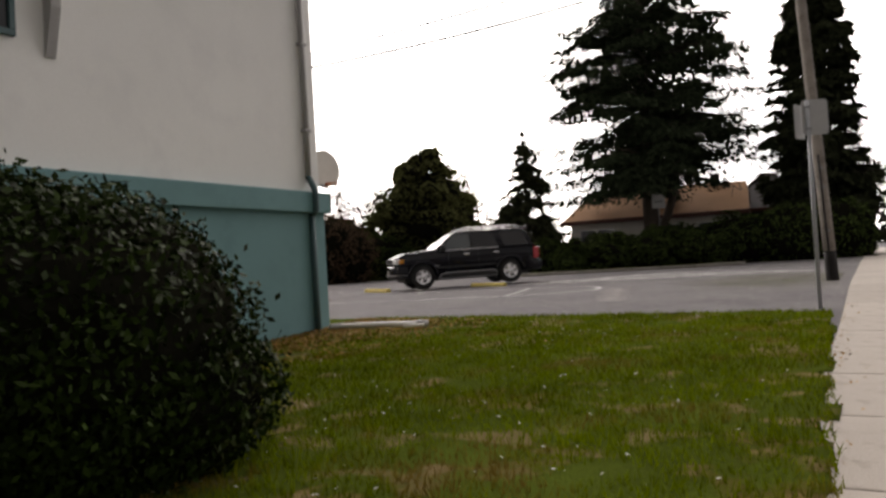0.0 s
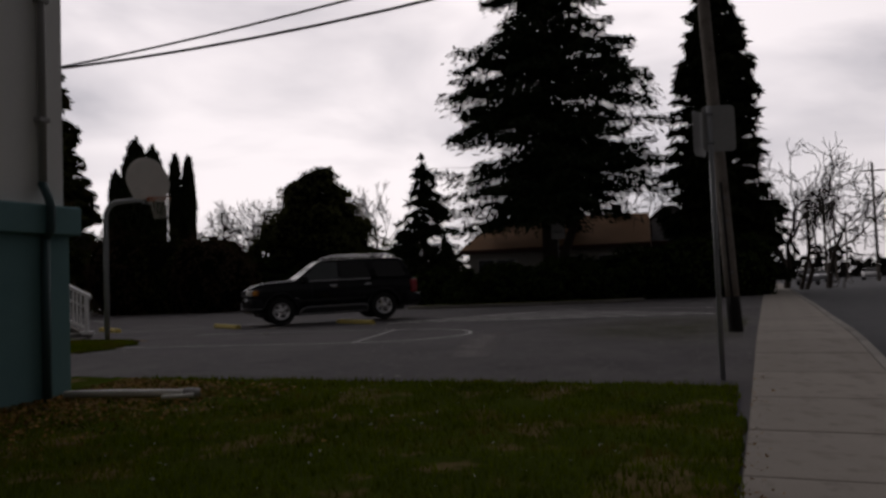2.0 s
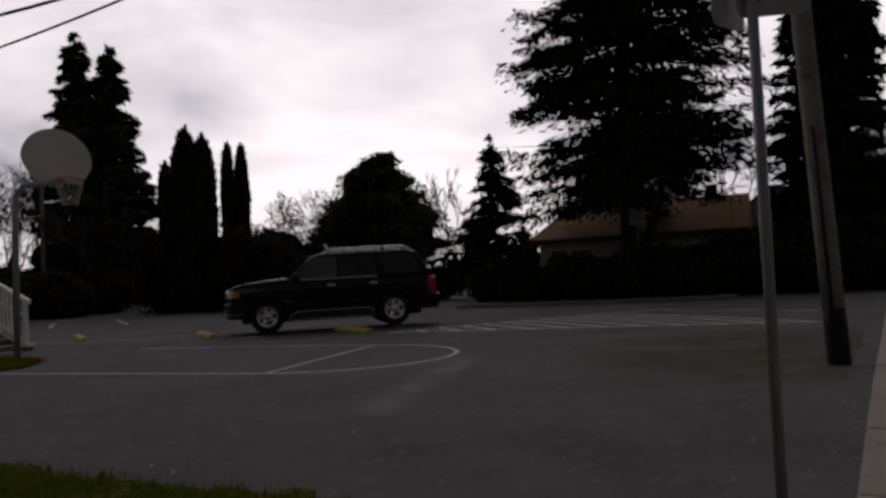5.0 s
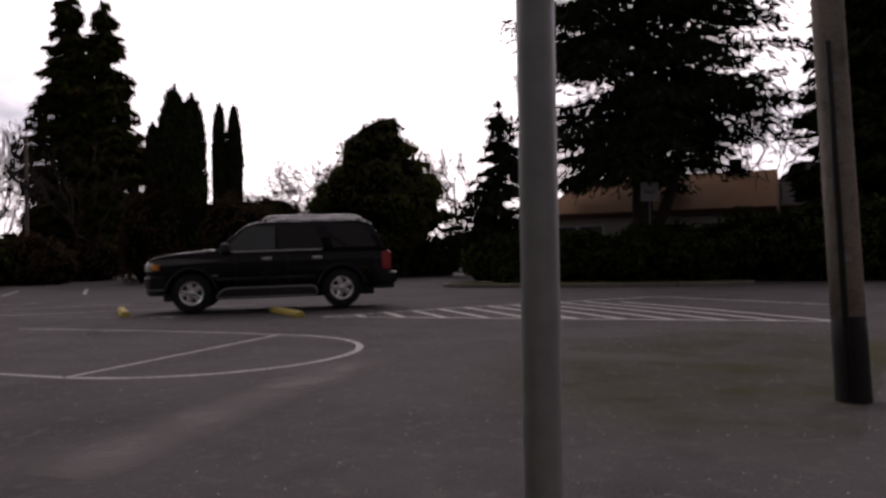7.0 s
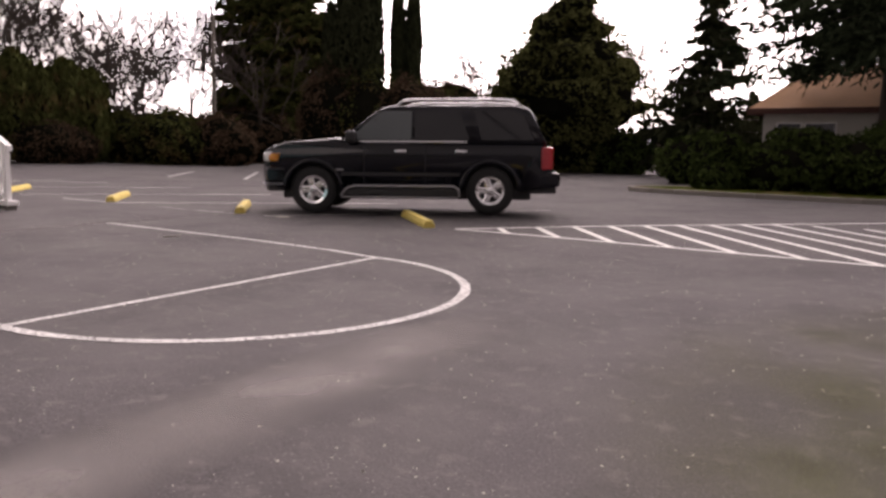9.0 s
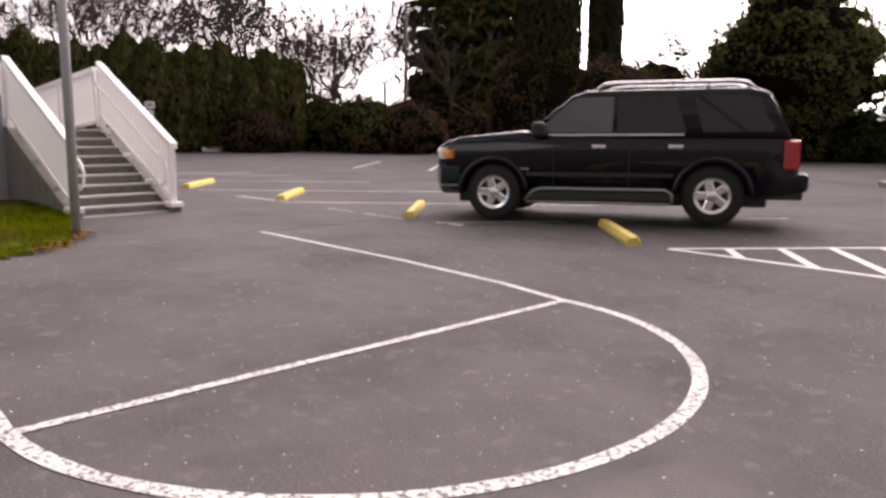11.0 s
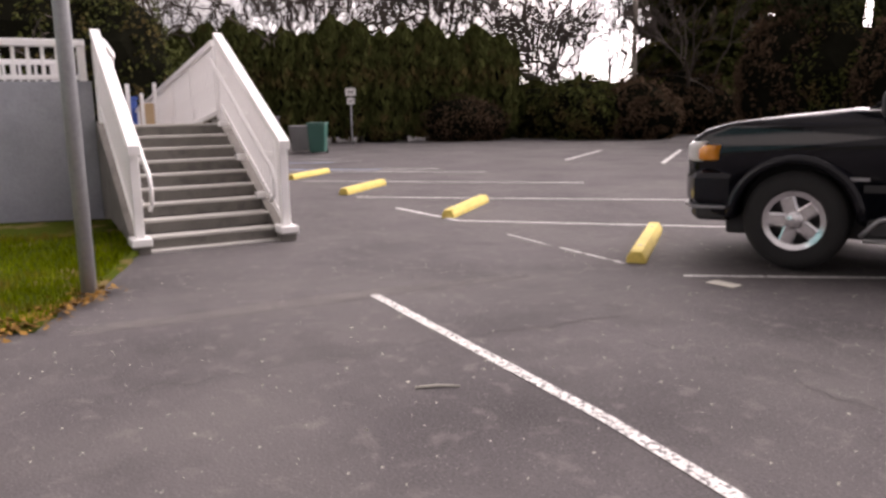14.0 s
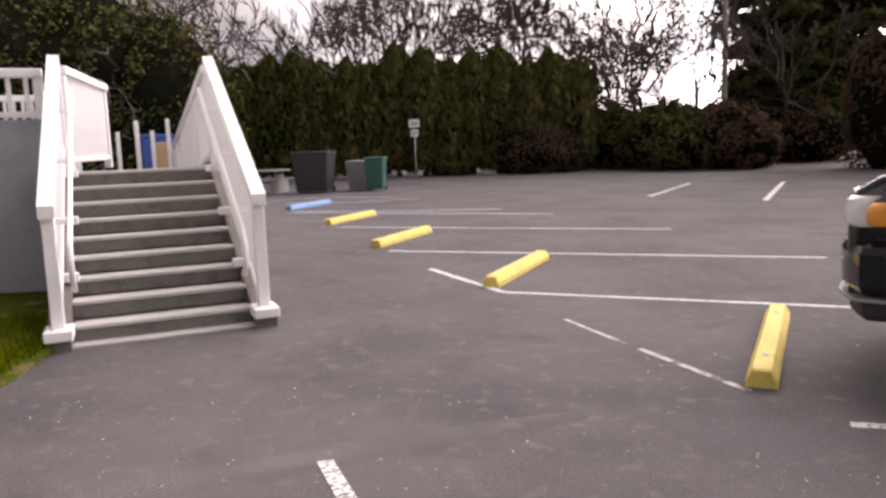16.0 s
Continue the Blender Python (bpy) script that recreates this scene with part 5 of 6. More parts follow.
def spruce(name, x, y, height, radius, base, seed, material, label, levels=30, per=9, trunk=0.32, power=0.9, droop=0.35, needle=0.11, density=1.0, forks=1, group="", swell=0.0, gaps=0.6):
    """A conifer: a tapered trunk, whorls of drooping boughs and needle sprays along them, thinner and gappier at the outline."""
    rng = np.random.default_rng(seed)
    t = thing(name, gpose(x, y), label, "tree", group)
    part("trunk", trunk_bm(height * 0.97, trunk, 0.03, (0.004, 0), seed=seed), M_BARK, t, "dark rough bark", True)
    for k in range(forks - 1):
        bm = bmesh.new()
        tube(bm, [(0.1, 0, 1.2), (0.9 + k, -0.2, 2.8), (1.5 + k, -0.3, 4.6), (1.7 + k, -0.3, 8)], [0.28, 0.24, 0.2, 0.1], 8)
        part("second_trunk", bm, M_BARK, t, "dark rough bark", True)
    c, nn, al = [], [], []
    bm = bmesh.new()
    for i in range(levels * per):
        q = ((i + rng.random() * 3 * per) / (levels * per + 3 * per)) ** 1.12
        a = rng.uniform(0, 6.283)
        lump = noise.noise((math.cos(a) * 1.3 + seed, math.sin(a) * 1.3, q * 7))
        if lump < -0.38 and rng.random() < gaps:
            continue
        z = base + (height - base) * q
        ln = max(0.25, radius * ((1 - q) ** power) * (1 - swell * max(0, 0.28 - q) * 2.2) * min(1.0, (0.92 + 0.5 * lump) * rng.uniform(0.66, 1.15)))
        d = np.array((math.cos(a), math.sin(a), 0))
        tip_z = z - droop * ln * rng.uniform(-0.1, 1.0) + 0.10 * ln
        tube(bm, [(0, 0, z), tuple(d * ln * 0.5 + np.array((0, 0, (z + tip_z) / 2 + 0.06 * ln))), tuple(d * ln * 0.97 + np.array((0, 0, tip_z)))], [0.035 + ln * 0.008, 0.022, 0.008], 3, cap=False)
        n = int(max(6, ln * 24 * density))
        s = rng.random(n) ** 0.6
        side = np.array((-d[1], d[0], 0))
        w = rng.normal(0, 1, n) * (0.10 + 0.17 * ln * (1 - 0.55 * s))
        p = d[None] * (s * ln)[:, None] + side[None] * w[:, None]
        p[:, 2] = z + (tip_z - z) * s ** 1.4 - np.abs(w) * 0.3 - rng.random(n) * 0.30 * (0.4 + ln * 0.16)
        c.append(p)
        nn.append(np.tile((0, 0, 0.6), (n, 1)) + d[None] * 0.6)
        al.append(np.tile(d, (n, 1)) + side[None] * np.sign(w)[:, None] * 0.7 + np.array((0, 0, -0.55)))
    tagged(part("bough_frame", bm, M_BARK, t, "dark boughs"), kind="stuff")
    c, nn, al = np.concatenate(c), np.concatenate(nn), np.concatenate(al)
    v, f = leaves(c, nn, needle, 2.1, 0.55, rng, al)
    cloud("crown", v, f, material, t, "dark green needle sprays")
    return t


def blob_shrub(name, x, y, parts_, leaf, count, seed, material, label, category="shrub", core=True, group="", yaw=0.0, rough=0.12, jitter=0.7):
    """A bush of several rounded masses (x, y, z, rx, ry, rz): a solid core painted near-black for inner shade and many
    leaves over its lumpy skin.
    """
    rng = np.random.default_rng(seed)
    t = thing(name, gpose(x, y, yaw), label, category, group)
    c, nn = [], []
    area = [p[3] * p[4] + p[4] * p[5] + p[3] * p[5] for p in parts_]
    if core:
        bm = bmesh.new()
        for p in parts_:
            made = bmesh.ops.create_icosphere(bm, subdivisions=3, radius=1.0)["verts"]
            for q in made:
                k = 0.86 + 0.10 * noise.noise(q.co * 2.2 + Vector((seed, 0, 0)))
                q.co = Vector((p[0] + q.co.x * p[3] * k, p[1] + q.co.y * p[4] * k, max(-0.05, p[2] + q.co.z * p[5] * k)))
        tagged(part("inner_mass", bm, M_CORE, t, "solid core, near-black for painted shade"), kind="stuff")
    for p, ar in zip(parts_, area):
        n = int(count * ar / sum(area))
        d = rng.normal(0, 1, (n, 3))
        d /= np.linalg.norm(d, axis=1)[:, None]
        lump = np.array([noise.noise(Vector(q) * 2.4 + Vector((seed * 1.3, p[0], 0))) for q in d])
        r = 0.93 + rough * lump + rng.normal(0, 0.035, n) - (rng.random(n) ** 3) * 0.12
        pos = np.array(p[:3]) + d * r[:, None] * np.array(p[3:6])
        keep = pos[:, 2] > 0.0
        c.append(pos[keep])
        nn.append(d[keep])
    c, nn = np.concatenate(c), np.concatenate(nn)
    v, f = leaves(c, nn, leaf, 1.25, jitter, rng)
    cloud("foliage", v, f, material, t)
    return t


def column(name, x, y, height, radius, seed, material, label, group="", count=2600, leaf=0.12, pointed=1.6, core=True, category="tree", base=0.05):
    """A narrow column of upright sprays, ragged at the tip and sides."""
    rng = np.random.default_rng(seed)
    t = thing(name, gpose(x, y), label, category, group)
    part("trunk", trunk_bm(height * 0.6, 0.13, 0.05, seed=seed), M_BARK, t, "brown bark")

    def rad(q):
        return radius * (min(1.0, (q + 0.12) * 4.0) ** 0.5) * (1 - q ** pointed) ** 0.75
    # solid core in near-black, standing for the shade between the sprays
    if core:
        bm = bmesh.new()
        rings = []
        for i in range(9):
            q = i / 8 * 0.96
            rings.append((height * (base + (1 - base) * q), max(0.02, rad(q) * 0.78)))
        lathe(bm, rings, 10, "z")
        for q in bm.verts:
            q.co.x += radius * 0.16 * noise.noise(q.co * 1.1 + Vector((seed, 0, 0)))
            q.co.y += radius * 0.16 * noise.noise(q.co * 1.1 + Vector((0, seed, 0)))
        part("inner_mass", bm, M_CORE, t, "solid core, near-black for painted shade")
    q = rng.random(count) ** 0.9
    a = rng.uniform(0, 6.283, count)
    lump = np.array([noise.noise((math.cos(p) * 1.5 + seed, math.sin(p) * 1.5, z * height * 0.55)) for p, z in zip(a, q)])
    r = np.array([rad(k) for k in q]) * (0.95 + 0.30 * lump + rng.normal(0, 0.06, count))
    c = np.stack((np.cos(a) * r, np.sin(a) * r, height * (base + (1 - base) * q)), 1)
    c[:, 2] += rng.normal(0, 0.06, count) + 0.05 * height * lump * (q > 0.8)
    nn = np.stack((np.cos(a), np.sin(a), np.zeros(count)), 1)
    al = np.tile((0, 0, 1.0), (count, 1)) + nn * 0.35
    v, f = leaves(c, nn, leaf, 2.0, 0.5, rng, al)
    cloud("foliage", v, f, material, t)
    return t


def bare_tree(name, x, y, height, seed, label, spread_=0.75, depth=6, r0=0.2, group="", stems=1, twig=0.012, material=None):
    """A leafless tree: limbs that fork again and again down to twigs."""
    rng = np.random.default_rng(seed)
    t = thing(name, gpose(x, y), label, "tree", group)
    limb_bm, twig_bm = bmesh.new(), bmesh.new()

    def grow(p, d, ln, r, lev):
        end = p + d * ln
        mid = p + d * ln * 0.5 + Vector(rng.normal(0, 0.05, 3)) * ln
        tube(limb_bm if lev < 2 else twig_bm, [p, mid, end], [r, r * 0.82, r * 0.66], 6 if lev < 2 else 3, cap=False)
        if lev >= depth:
            return
        for k in range(3 if rng.random() < 0.55 else 2):
            nd = (d + Vector(rng.normal(0, spread_ * 0.55, 3)) + Vector((0, 0, 0.10))).normalized()
            grow(end if k < 2 else mid, nd, ln * rng.uniform(0.62, 0.86), max(twig, r * rng.uniform(0.5, 0.68)), lev + 1)
    for k in range(stems):
        d = Vector((rng.normal(0, 0.12 * stems), rng.normal(0, 0.12 * stems), 1)).normalized()
        grow(Vector((rng.normal(0, 0.25 * (stems - 1)), rng.normal(0, 0.25 * (stems - 1)), -0.2)), d, height * 0.27, r0 / math.sqrt(stems), 0)
    part("limb_frame", limb_bm, M_BARK, t, "grey-brown limbs")
    part("twig_crown", twig_bm, material or M_TWIG, t, "fine bare twigs")
    return t


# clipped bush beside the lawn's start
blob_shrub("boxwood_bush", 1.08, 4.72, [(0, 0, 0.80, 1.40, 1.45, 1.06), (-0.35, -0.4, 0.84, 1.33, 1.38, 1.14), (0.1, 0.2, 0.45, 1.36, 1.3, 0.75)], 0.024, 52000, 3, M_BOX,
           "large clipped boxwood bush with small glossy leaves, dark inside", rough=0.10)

# the big spruce before the house, the dark tall conifer, and the smaller ones
spruce("spruce_tree", 5.5, 46.6, 25.0, 9.4, 4.5, 11, M_SPRUCE, "big spruce with drooping boughs and gaps, forked trunk", levels=34, per=10, trunk=0.5, power=1.05, droop=0.44, needle=0.092, density=2.7, forks=2, swell=0.5, gaps=0.95)
spruce("tall_dark_conifer", 14.8, 47.8, 18.2, 3.8, 0.6, 12, M_DARKCON, "tall dense dark conifer near the street", levels=46, per=11, trunk=0.35, power=0.55, droop=0.3, needle=0.15, density=1.7)
spruce("small_fir", -2.6, 54.2, 9.8, 3.7, 0.8, 13, M_DARKCON, "young fir beside the house", levels=22, per=8, trunk=0.16, power=0.85, droop=0.3, needle=0.12, density=1.2)
spruce("small_fir", -6.3, 66.0, 5.6, 2.4, 0.8, 14, M_DARKCON, "far young fir behind the gap", levels=18, per=7, trunk=0.16, power=0.85, droop=0.3, needle=0.14)
spruce("small_fir", -3.0, 68.0, 5.2, 2.4, 0.8, 15, M_DARKCON, "far young fir behind the gap", levels=18, per=7, trunk=0.16, power=0.85, droop=0.3, needle=0.14)
spruce("tall_cedar", -29.4, 51.2, 18.7, 4.1, 0.5, 16, M_HEDGE, "tall dark cedar, one of a close pair", levels=36, per=11, trunk=0.3, power=0.7, droop=0.25, needle=0.15, density=1.7, group="pair of cedars")
spruce("tall_cedar", -27.7, 52.4, 18.0, 4.1, 0.5, 17, M_HEDGE, "tall dark cedar, one of a close pair", levels=36, per=11, trunk=0.3, power=0.7, droop=0.25, needle=0.15, density=1.7, group="pair of cedars")
for k, (x, y, h, r) in enumerate([(-19.6, 46.6, 8.2, 0.45), (-18.6, 47.0, 10.0, 0.85), (-17.7, 47.3, 9.7, 0.75), (-17.15, 49.0, 9.4, 0.38), (-16.5, 49.5, 9.4, 0.40)]):
    column("columnar_cypress", x, y, h, r, 30 + k, M_DARKCON, "narrow dark columnar cypress with a blunt top", "columnar cypresses", 3200, 0.12, 9.0)
rng_e = random.Random(9)
masses = [(0, 0, 3.6, 3.9, 3.4, 2.4), (0, 0, 5.2, 2.9, 2.6, 2.6), (0.1, 0, 1.6, 2.6, 2.4, 1.9)]
for k in range(34):
    q = k / 33
    a, r = rng_e.uniform(0, 6.283), rng_e.uniform(0.75, 1.1) * (4.5 - 3.9 * q ** 1.25)
    masses.append((r * math.cos(a), r * math.sin(a), 2.6 + 6.0 * q + rng_e.uniform(-0.4, 0.4), rng_e.uniform(0.5, 1.1), rng_e.uniform(0.5, 1.1), rng_e.uniform(0.4, 0.9)))
blob_shrub("evergreen_tree", -9.6, 54.0, masses, 0.10, 34000, 41, M_OLIVE, "broad evergreen tree with a loose ragged outline", "tree", rough=0.75, jitter=1.0)
# brush along the back of the lot
for k, (x, y, w, h, mt, lab) in enumerate([(-26.5, 42.0, 2.0, 2.8, M_HEDGE, "dull green overgrown shrub behind the lot"), (-24.3, 43.5, 1.8, 2.6, M_BROWNB, "tangled brown winter brush behind the lot"), (-17.2, 46.8, 2.6, 4.6, M_HEDGE, "dull green overgrown shrub beside the lot"),
                                           (-14.3, 48.6, 2.4, 4.2, M_HEDGE, "dull green overgrown shrub beside the lot"), (-19.0, 45.8, 1.8, 4.8, M_BROWNB, "brown leafy winter shrub beside the lot"), (-12.0, 50.5, 2.2, 3.2, M_LAUREL, "dark evergreen shrub beside the lot"),
                                           (-7.2, 54.2, 2.0, 2.2, M_LAUREL, "dark evergreen shrub beside the lot"), (-30.0, 45.0, 3.0, 2.4, M_HEDGE, "low dark brush behind the lot"), (-33.5, 48.5, 3.4, 3.0, M_HEDGE, "low dark brush behind the lot"), (-28.0, 49.5, 3.2, 3.4, M_BROWNB, "tangled brown winter brush behind the lot"),
                                           (-15.6, 52.6, 2.0, 5.0, M_BROWNB, "brown leafy winter shrub beside the lot"), (-13.4, 45.4, 2.1, 4.3, M_BROWNB, "rounded red-brown winter shrub beside the lot"),
                                           (-30.3, 42.2, 2.3, 2.6, M_HEDGE, "low dark brush behind the lot"), (-33.0, 43.8, 2.8, 3.0, M_HEDGE, "low dark brush behind the lot")]):
    blob_shrub("brush", x, y, [(0, 0, h * 0.42, w, w * 0.8, h * 0.58), (w * 0.4, 0, h * 0.35, w * 0.8, w * 0.7, h * 0.45), (-w * 0.4, 0.2, h * 0.5, w * 0.7, w * 0.7, h * 0.5)], 0.075, 9000, 50 + k, mt, lab, rough=0.5, group="brush at the back of the lot")
# dark hedge before the house, along the lot
for k, (x, y, w, h) in enumerate([(-0.6, 45.2, 1.6, 1.9), (3.2, 43.4, 2.0, 2.0), (6.4, 43.0, 2.2, 2.2), (9.6, 42.4, 2.4, 2.5), (12.0, 41.8, 2.2, 2.8), (13.9, 42.0, 1.9, 2.9)]):
    blob_shrub("hedge_shrub", x, y, [(0, 0, h * 0.4, w, 1.5, h * 0.62), (w * 0.5, 0.2, h * 0.35, w * 0.6, 1.3, h * 0.55)], 0.085, 4200, 70 + k, M_LAUREL, "dark green spreading hedge shrub", rough=0.35, group="hedge before the house")
# shrubs on the island
for k, (x, y, w, h) in enumerate([(1.5, 39.0, 0.8, 1.15), (3.1, 39.2, 1.35, 1.7), (5.2, 39.3, 1.5, 1.85), (7.4, 39.5, 1.5, 1.75)]):
    rng_j = random.Random(300 + k)
    masses = [(0, 0, h * 0.42, w * 0.9, 0.95, h * 0.46)]
    for s in range(11):
        a, r = rng_j.uniform(0, 6.283), rng_j.uniform(0.45, 1.1) * w
        masses.append((r * math.cos(a), 0.7 * r * math.sin(a), h * rng_j.uniform(0.3, 0.92), rng_j.uniform(0.22, 0.5), rng_j.uniform(0.22, 0.5), rng_j.uniform(0.14, 0.34)))
    blob_shrub("juniper_shrub", x, y, masses, 0.06, 7500, 80 + k, M_LAUREL, "spreading green juniper shrub on the island", rough=0.6, group="junipers on the island", jitter=1.0)

# cedar hedge at the far left, its trees side by side
rng_h = random.Random(4)
for k in range(15):
    t = k / 16
    x, y = -35.9 + 7.2 * t + rng_h.uniform(-0.2, 0.2), 25.5 + 16.2 * t
    column("hedge_cedar", x, y, 5.3 + rng_h.uniform(-0.35, 0.55) - 0.6 * t, 1.08, 100 + k, M_HEDGE, "tall cedar of a close clipped hedge row", "cedar hedge row", 2800, 0.11, 7.0)
blob_shrub("brown_shrub", -30.0, 37.6, [(0, 0, 0.85, 2.3, 1.8, 1.35), (0.5, 0.7, 0.8, 1.8, 1.5, 1.2)], 0.05, 9000, 130, M_BROWNB, "low rounded brown winter shrub", rough=0.18, jitter=1.0)
blob_shrub("low_shrub", -31.8, 34.6, [(0, 0, 0.4, 1.4, 0.9, 0.65)], 0.06, 2600, 131, M_HEDGE, "low dark green shrub below the sign", rough=0.3)
# conifers and brush behind the walkway
blob_shrub("evergreen_tree", -27.5, 20.5, [(0, 0, 3.4, 3.0, 3.2, 3.6), (0.8, 2.0, 3.0, 2.4, 2.4, 3.0), (0, -2.4, 4.4, 2.8, 2.6, 3.2), (0.5, 1.2, 1.6, 2.6, 3.4, 1.9)], 0.07, 32000, 140, M_HEDGE, "broad evergreen tree behind the walkway", "tree", rough=0.35)
spruce("small_fir", -32.5, 23.6, 6.4, 1.7, 0.3, 141, M_DARKCON, "young fir at the end of the hedge", levels=18, per=8, trunk=0.14, needle=0.12, density=1.4)

for k, (x, y, h, st, sd) in enumerate([(-40.5, 25.5, 13.5, 2, 1.0), (-42.0, 29.5, 11.0, 2, 0.8), (-39.5, 38.5, 12.5, 3, 0.7), (-40.0, 42.5, 13.0, 3, 0.7), (-38.0, 46.5, 12.5, 3, 0.7), (-37.0, 50.0, 10.0, 3, 0.7), (-33.0, 52.5, 8.5, 3, 0.7),
                                       (-29.5, 54.0, 7.5, 2, 0.7), (-26.0, 49.0, 8.0, 2, 0.7), (-14.5, 57.0, 8.6, 3, 0.8), (-13.0, 59.0, 10.2, 2, 0.8), (-6.4, 62.0, 10.5, 2, 0.6), (12.4, 55.0, 10.5, 2, 0.9),
                                       (20.3, 56.0, 11.0, 1, 1.0), (24.2, 60.0, 9.5, 1, 1.0), (-37.5, 20.0, 11.5, 2, 0.9), (36.0, 66.0, 8.5, 2, 0.8),
                                       (19.0, 54.5, 9.5, 2, 1.0), (21.8, 57.5, 9.0, 2, 0.9), (-36.5, 33.0, 11.5, 3, 0.7), (-37.0, 36.0, 12.5, 3, 0.7), (-35.0, 41.0, 12.0, 3, 0.7), (-34.5, 44.5, 11.5, 3, 0.7), (-33.0, 47.0, 10.5, 3, 0.7),
                                       (-32.0, 49.5, 10.0, 3, 0.7), (-31.5, 23.5, 11.0, 2, 1.0), (-40.5, 34.0, 14.0, 3, 0.7)]):
    bare_tree("bare_tree", x, y, h, 200 + k, "leafless deciduous tree with fine twigs", sd, 6, 0.2, "leafless trees", st, 0.026)


# ---------------------------------------------------------------- island
def island_inside(u, v):
    x, y = uv(u, v)
    return ((x - 4.2) / 5.0) ** 2 + ((y - 38.3) / 1.75) ** 2 < 1 + 0.08 * noise.noise((x, y, 0))


sheet("island", island_inside, 30, 44, -16, -2, 0.25, 0.12, M_LAWN, "planted traffic island with dry grass and soil", "island", rough=0.03, skirt=0.16)
ik = thing("island_kerb", Matrix(), "low concrete kerb round the planted island", "kerb", kind="structure")
km = mesh_from("kerb_stone", boxed(-0.5, 0.5, -0.07, 0.07, -0.1, 0.13, 0.02), M_KERB)
for k in range(26):
    a = 2 * math.pi * k / 26
    o = new("kerb_stone", km)
    o.parent = ik
    px, py = 4.2 + 5.05 * math.cos(a), 38.3 + 1.82 * math.sin(a)
    dx, dy = -5.05 * math.sin(a), 1.82 * math.cos(a)
    ln = math.hypot(dx, dy) * 2 * math.pi / 26
    o.matrix_world = pose(px, py, gz(px, py), 0, 0, math.degrees(math.atan2(dy, dx))) @ Matrix.Diagonal((ln, 1, 1, 1))


# ---------------------------------------------------------------- houses
def build_house(name, a, b, depth, eave, ridge, roof_mat, wall_mat, label, hip=2.2, windows=(), over=0.5, hip_end=None):
    """A one-storey house: its front runs from a to b; a hipped roof with a fascia; windows given as (start, end, low, high)."""
    a, b = np.array(a, float), np.array(b, float)
    ln = float(np.linalg.norm(b - a))
    yaw = math.degrees(math.atan2(b[1] - a[1], b[0] - a[0]))
    h = thing(name, pose(a[0], a[1], gz(*a), 0, 0, yaw), label, "house")
    part("wall", boxed(over, ln - over, over, depth - over, -0.2, eave - 0.02), wall_mat, h, "pale siding wall")
    bm = bmesh.new()
    lo = [bm.verts.new(p) for p in ((0, 0, eave), (ln, 0, eave), (ln, depth, eave), (0, depth, eave))]
    hi = [bm.verts.new(p) for p in ((hip, depth / 2, ridge), (ln - (hip if hip_end is None else hip_end), depth / 2, ridge))]
    for f in ((lo[0], lo[1], hi[1], hi[0]), (lo[1], lo[2], hi[1]), (lo[2], lo[3], hi[0], hi[1]), (lo[3], lo[0], hi[0]), (lo[3], lo[2], lo[1], lo[0])):
        bm.faces.new(f)
    bmesh.ops.recalc_face_normals(bm, faces=bm.faces)
    part("roof", bm, roof_mat, h, "shingled hipped roof")
    for (x0, x1, y0, y1) in ((-0.02, ln + 0.02, -0.04, 0.02), (-0.04, 0.02, 0.02, depth), (ln - 0.02, ln + 0.04, 0.02, depth)):
        part("fascia", boxed(x0, x1, y0, y1, eave - 0.22, eave + 0.02, 0.01), M_FASCIA, h, "dark red-brown fascia board")
    for (s, e, z0, z1) in windows:
        w = part("window", boxed(s - 0.06, e + 0.06, over - 0.05, over - 0.003, z0 - 0.06, z1 + 0.06, 0.008), M_WHITE, h, "white framed window")
        part("pane", boxed(s, e, over - 0.062, over - 0.051, z0, z1), M_WINDOW, w, "dark window pane")
    part("chimney", boxed(ln * 0.80, ln * 0.80 + 0.6, depth / 2 - 0.3, depth / 2 + 0.3, ridge - 0.4, ridge + 0.6, 0.02), M_DARKROOF, h)
    return h


build_house("house", (0.1, 50.0), (11.0, 48.4), 7.0, 3.0, 4.95, M_ROOF, M_SIDING, "low cream house with an orange-tan shingled roof", 1.5, [(1.1, 2.0, 1.5, 2.4), (2.2, 3.3, 1.5, 2.4), (6.0, 7.2, 1.4, 2.4), (8.2, 9.4, 1.4, 2.4)], hip_end=0.05)
build_house("house", (9.6, 53.0), (16.4, 52.4), 7.0, 3.2, 5.7, M_DARKROOF, M_DARKROOF, "dark house with a dark gabled roof", 3.8, [(1.5, 2.4, 1.2, 2.3)])
build_house("house", (-7.0, 66.0), (-1.5, 66.5), 6.0, 1.6, 3.0, M_SIDING, M_SIDING, "small pale shed seen through the gap", 0.6, [(1.5, 2.4, 0.7, 1.3)])
build_house("house", (46, 88), (60, 84), 8.0, 3.2, 5.0, M_DARKROOF, M_SIDING, "far pale building across the street", 1.5, [(2, 4, 1.2, 2.4), (6, 8, 1.2, 2.4)])


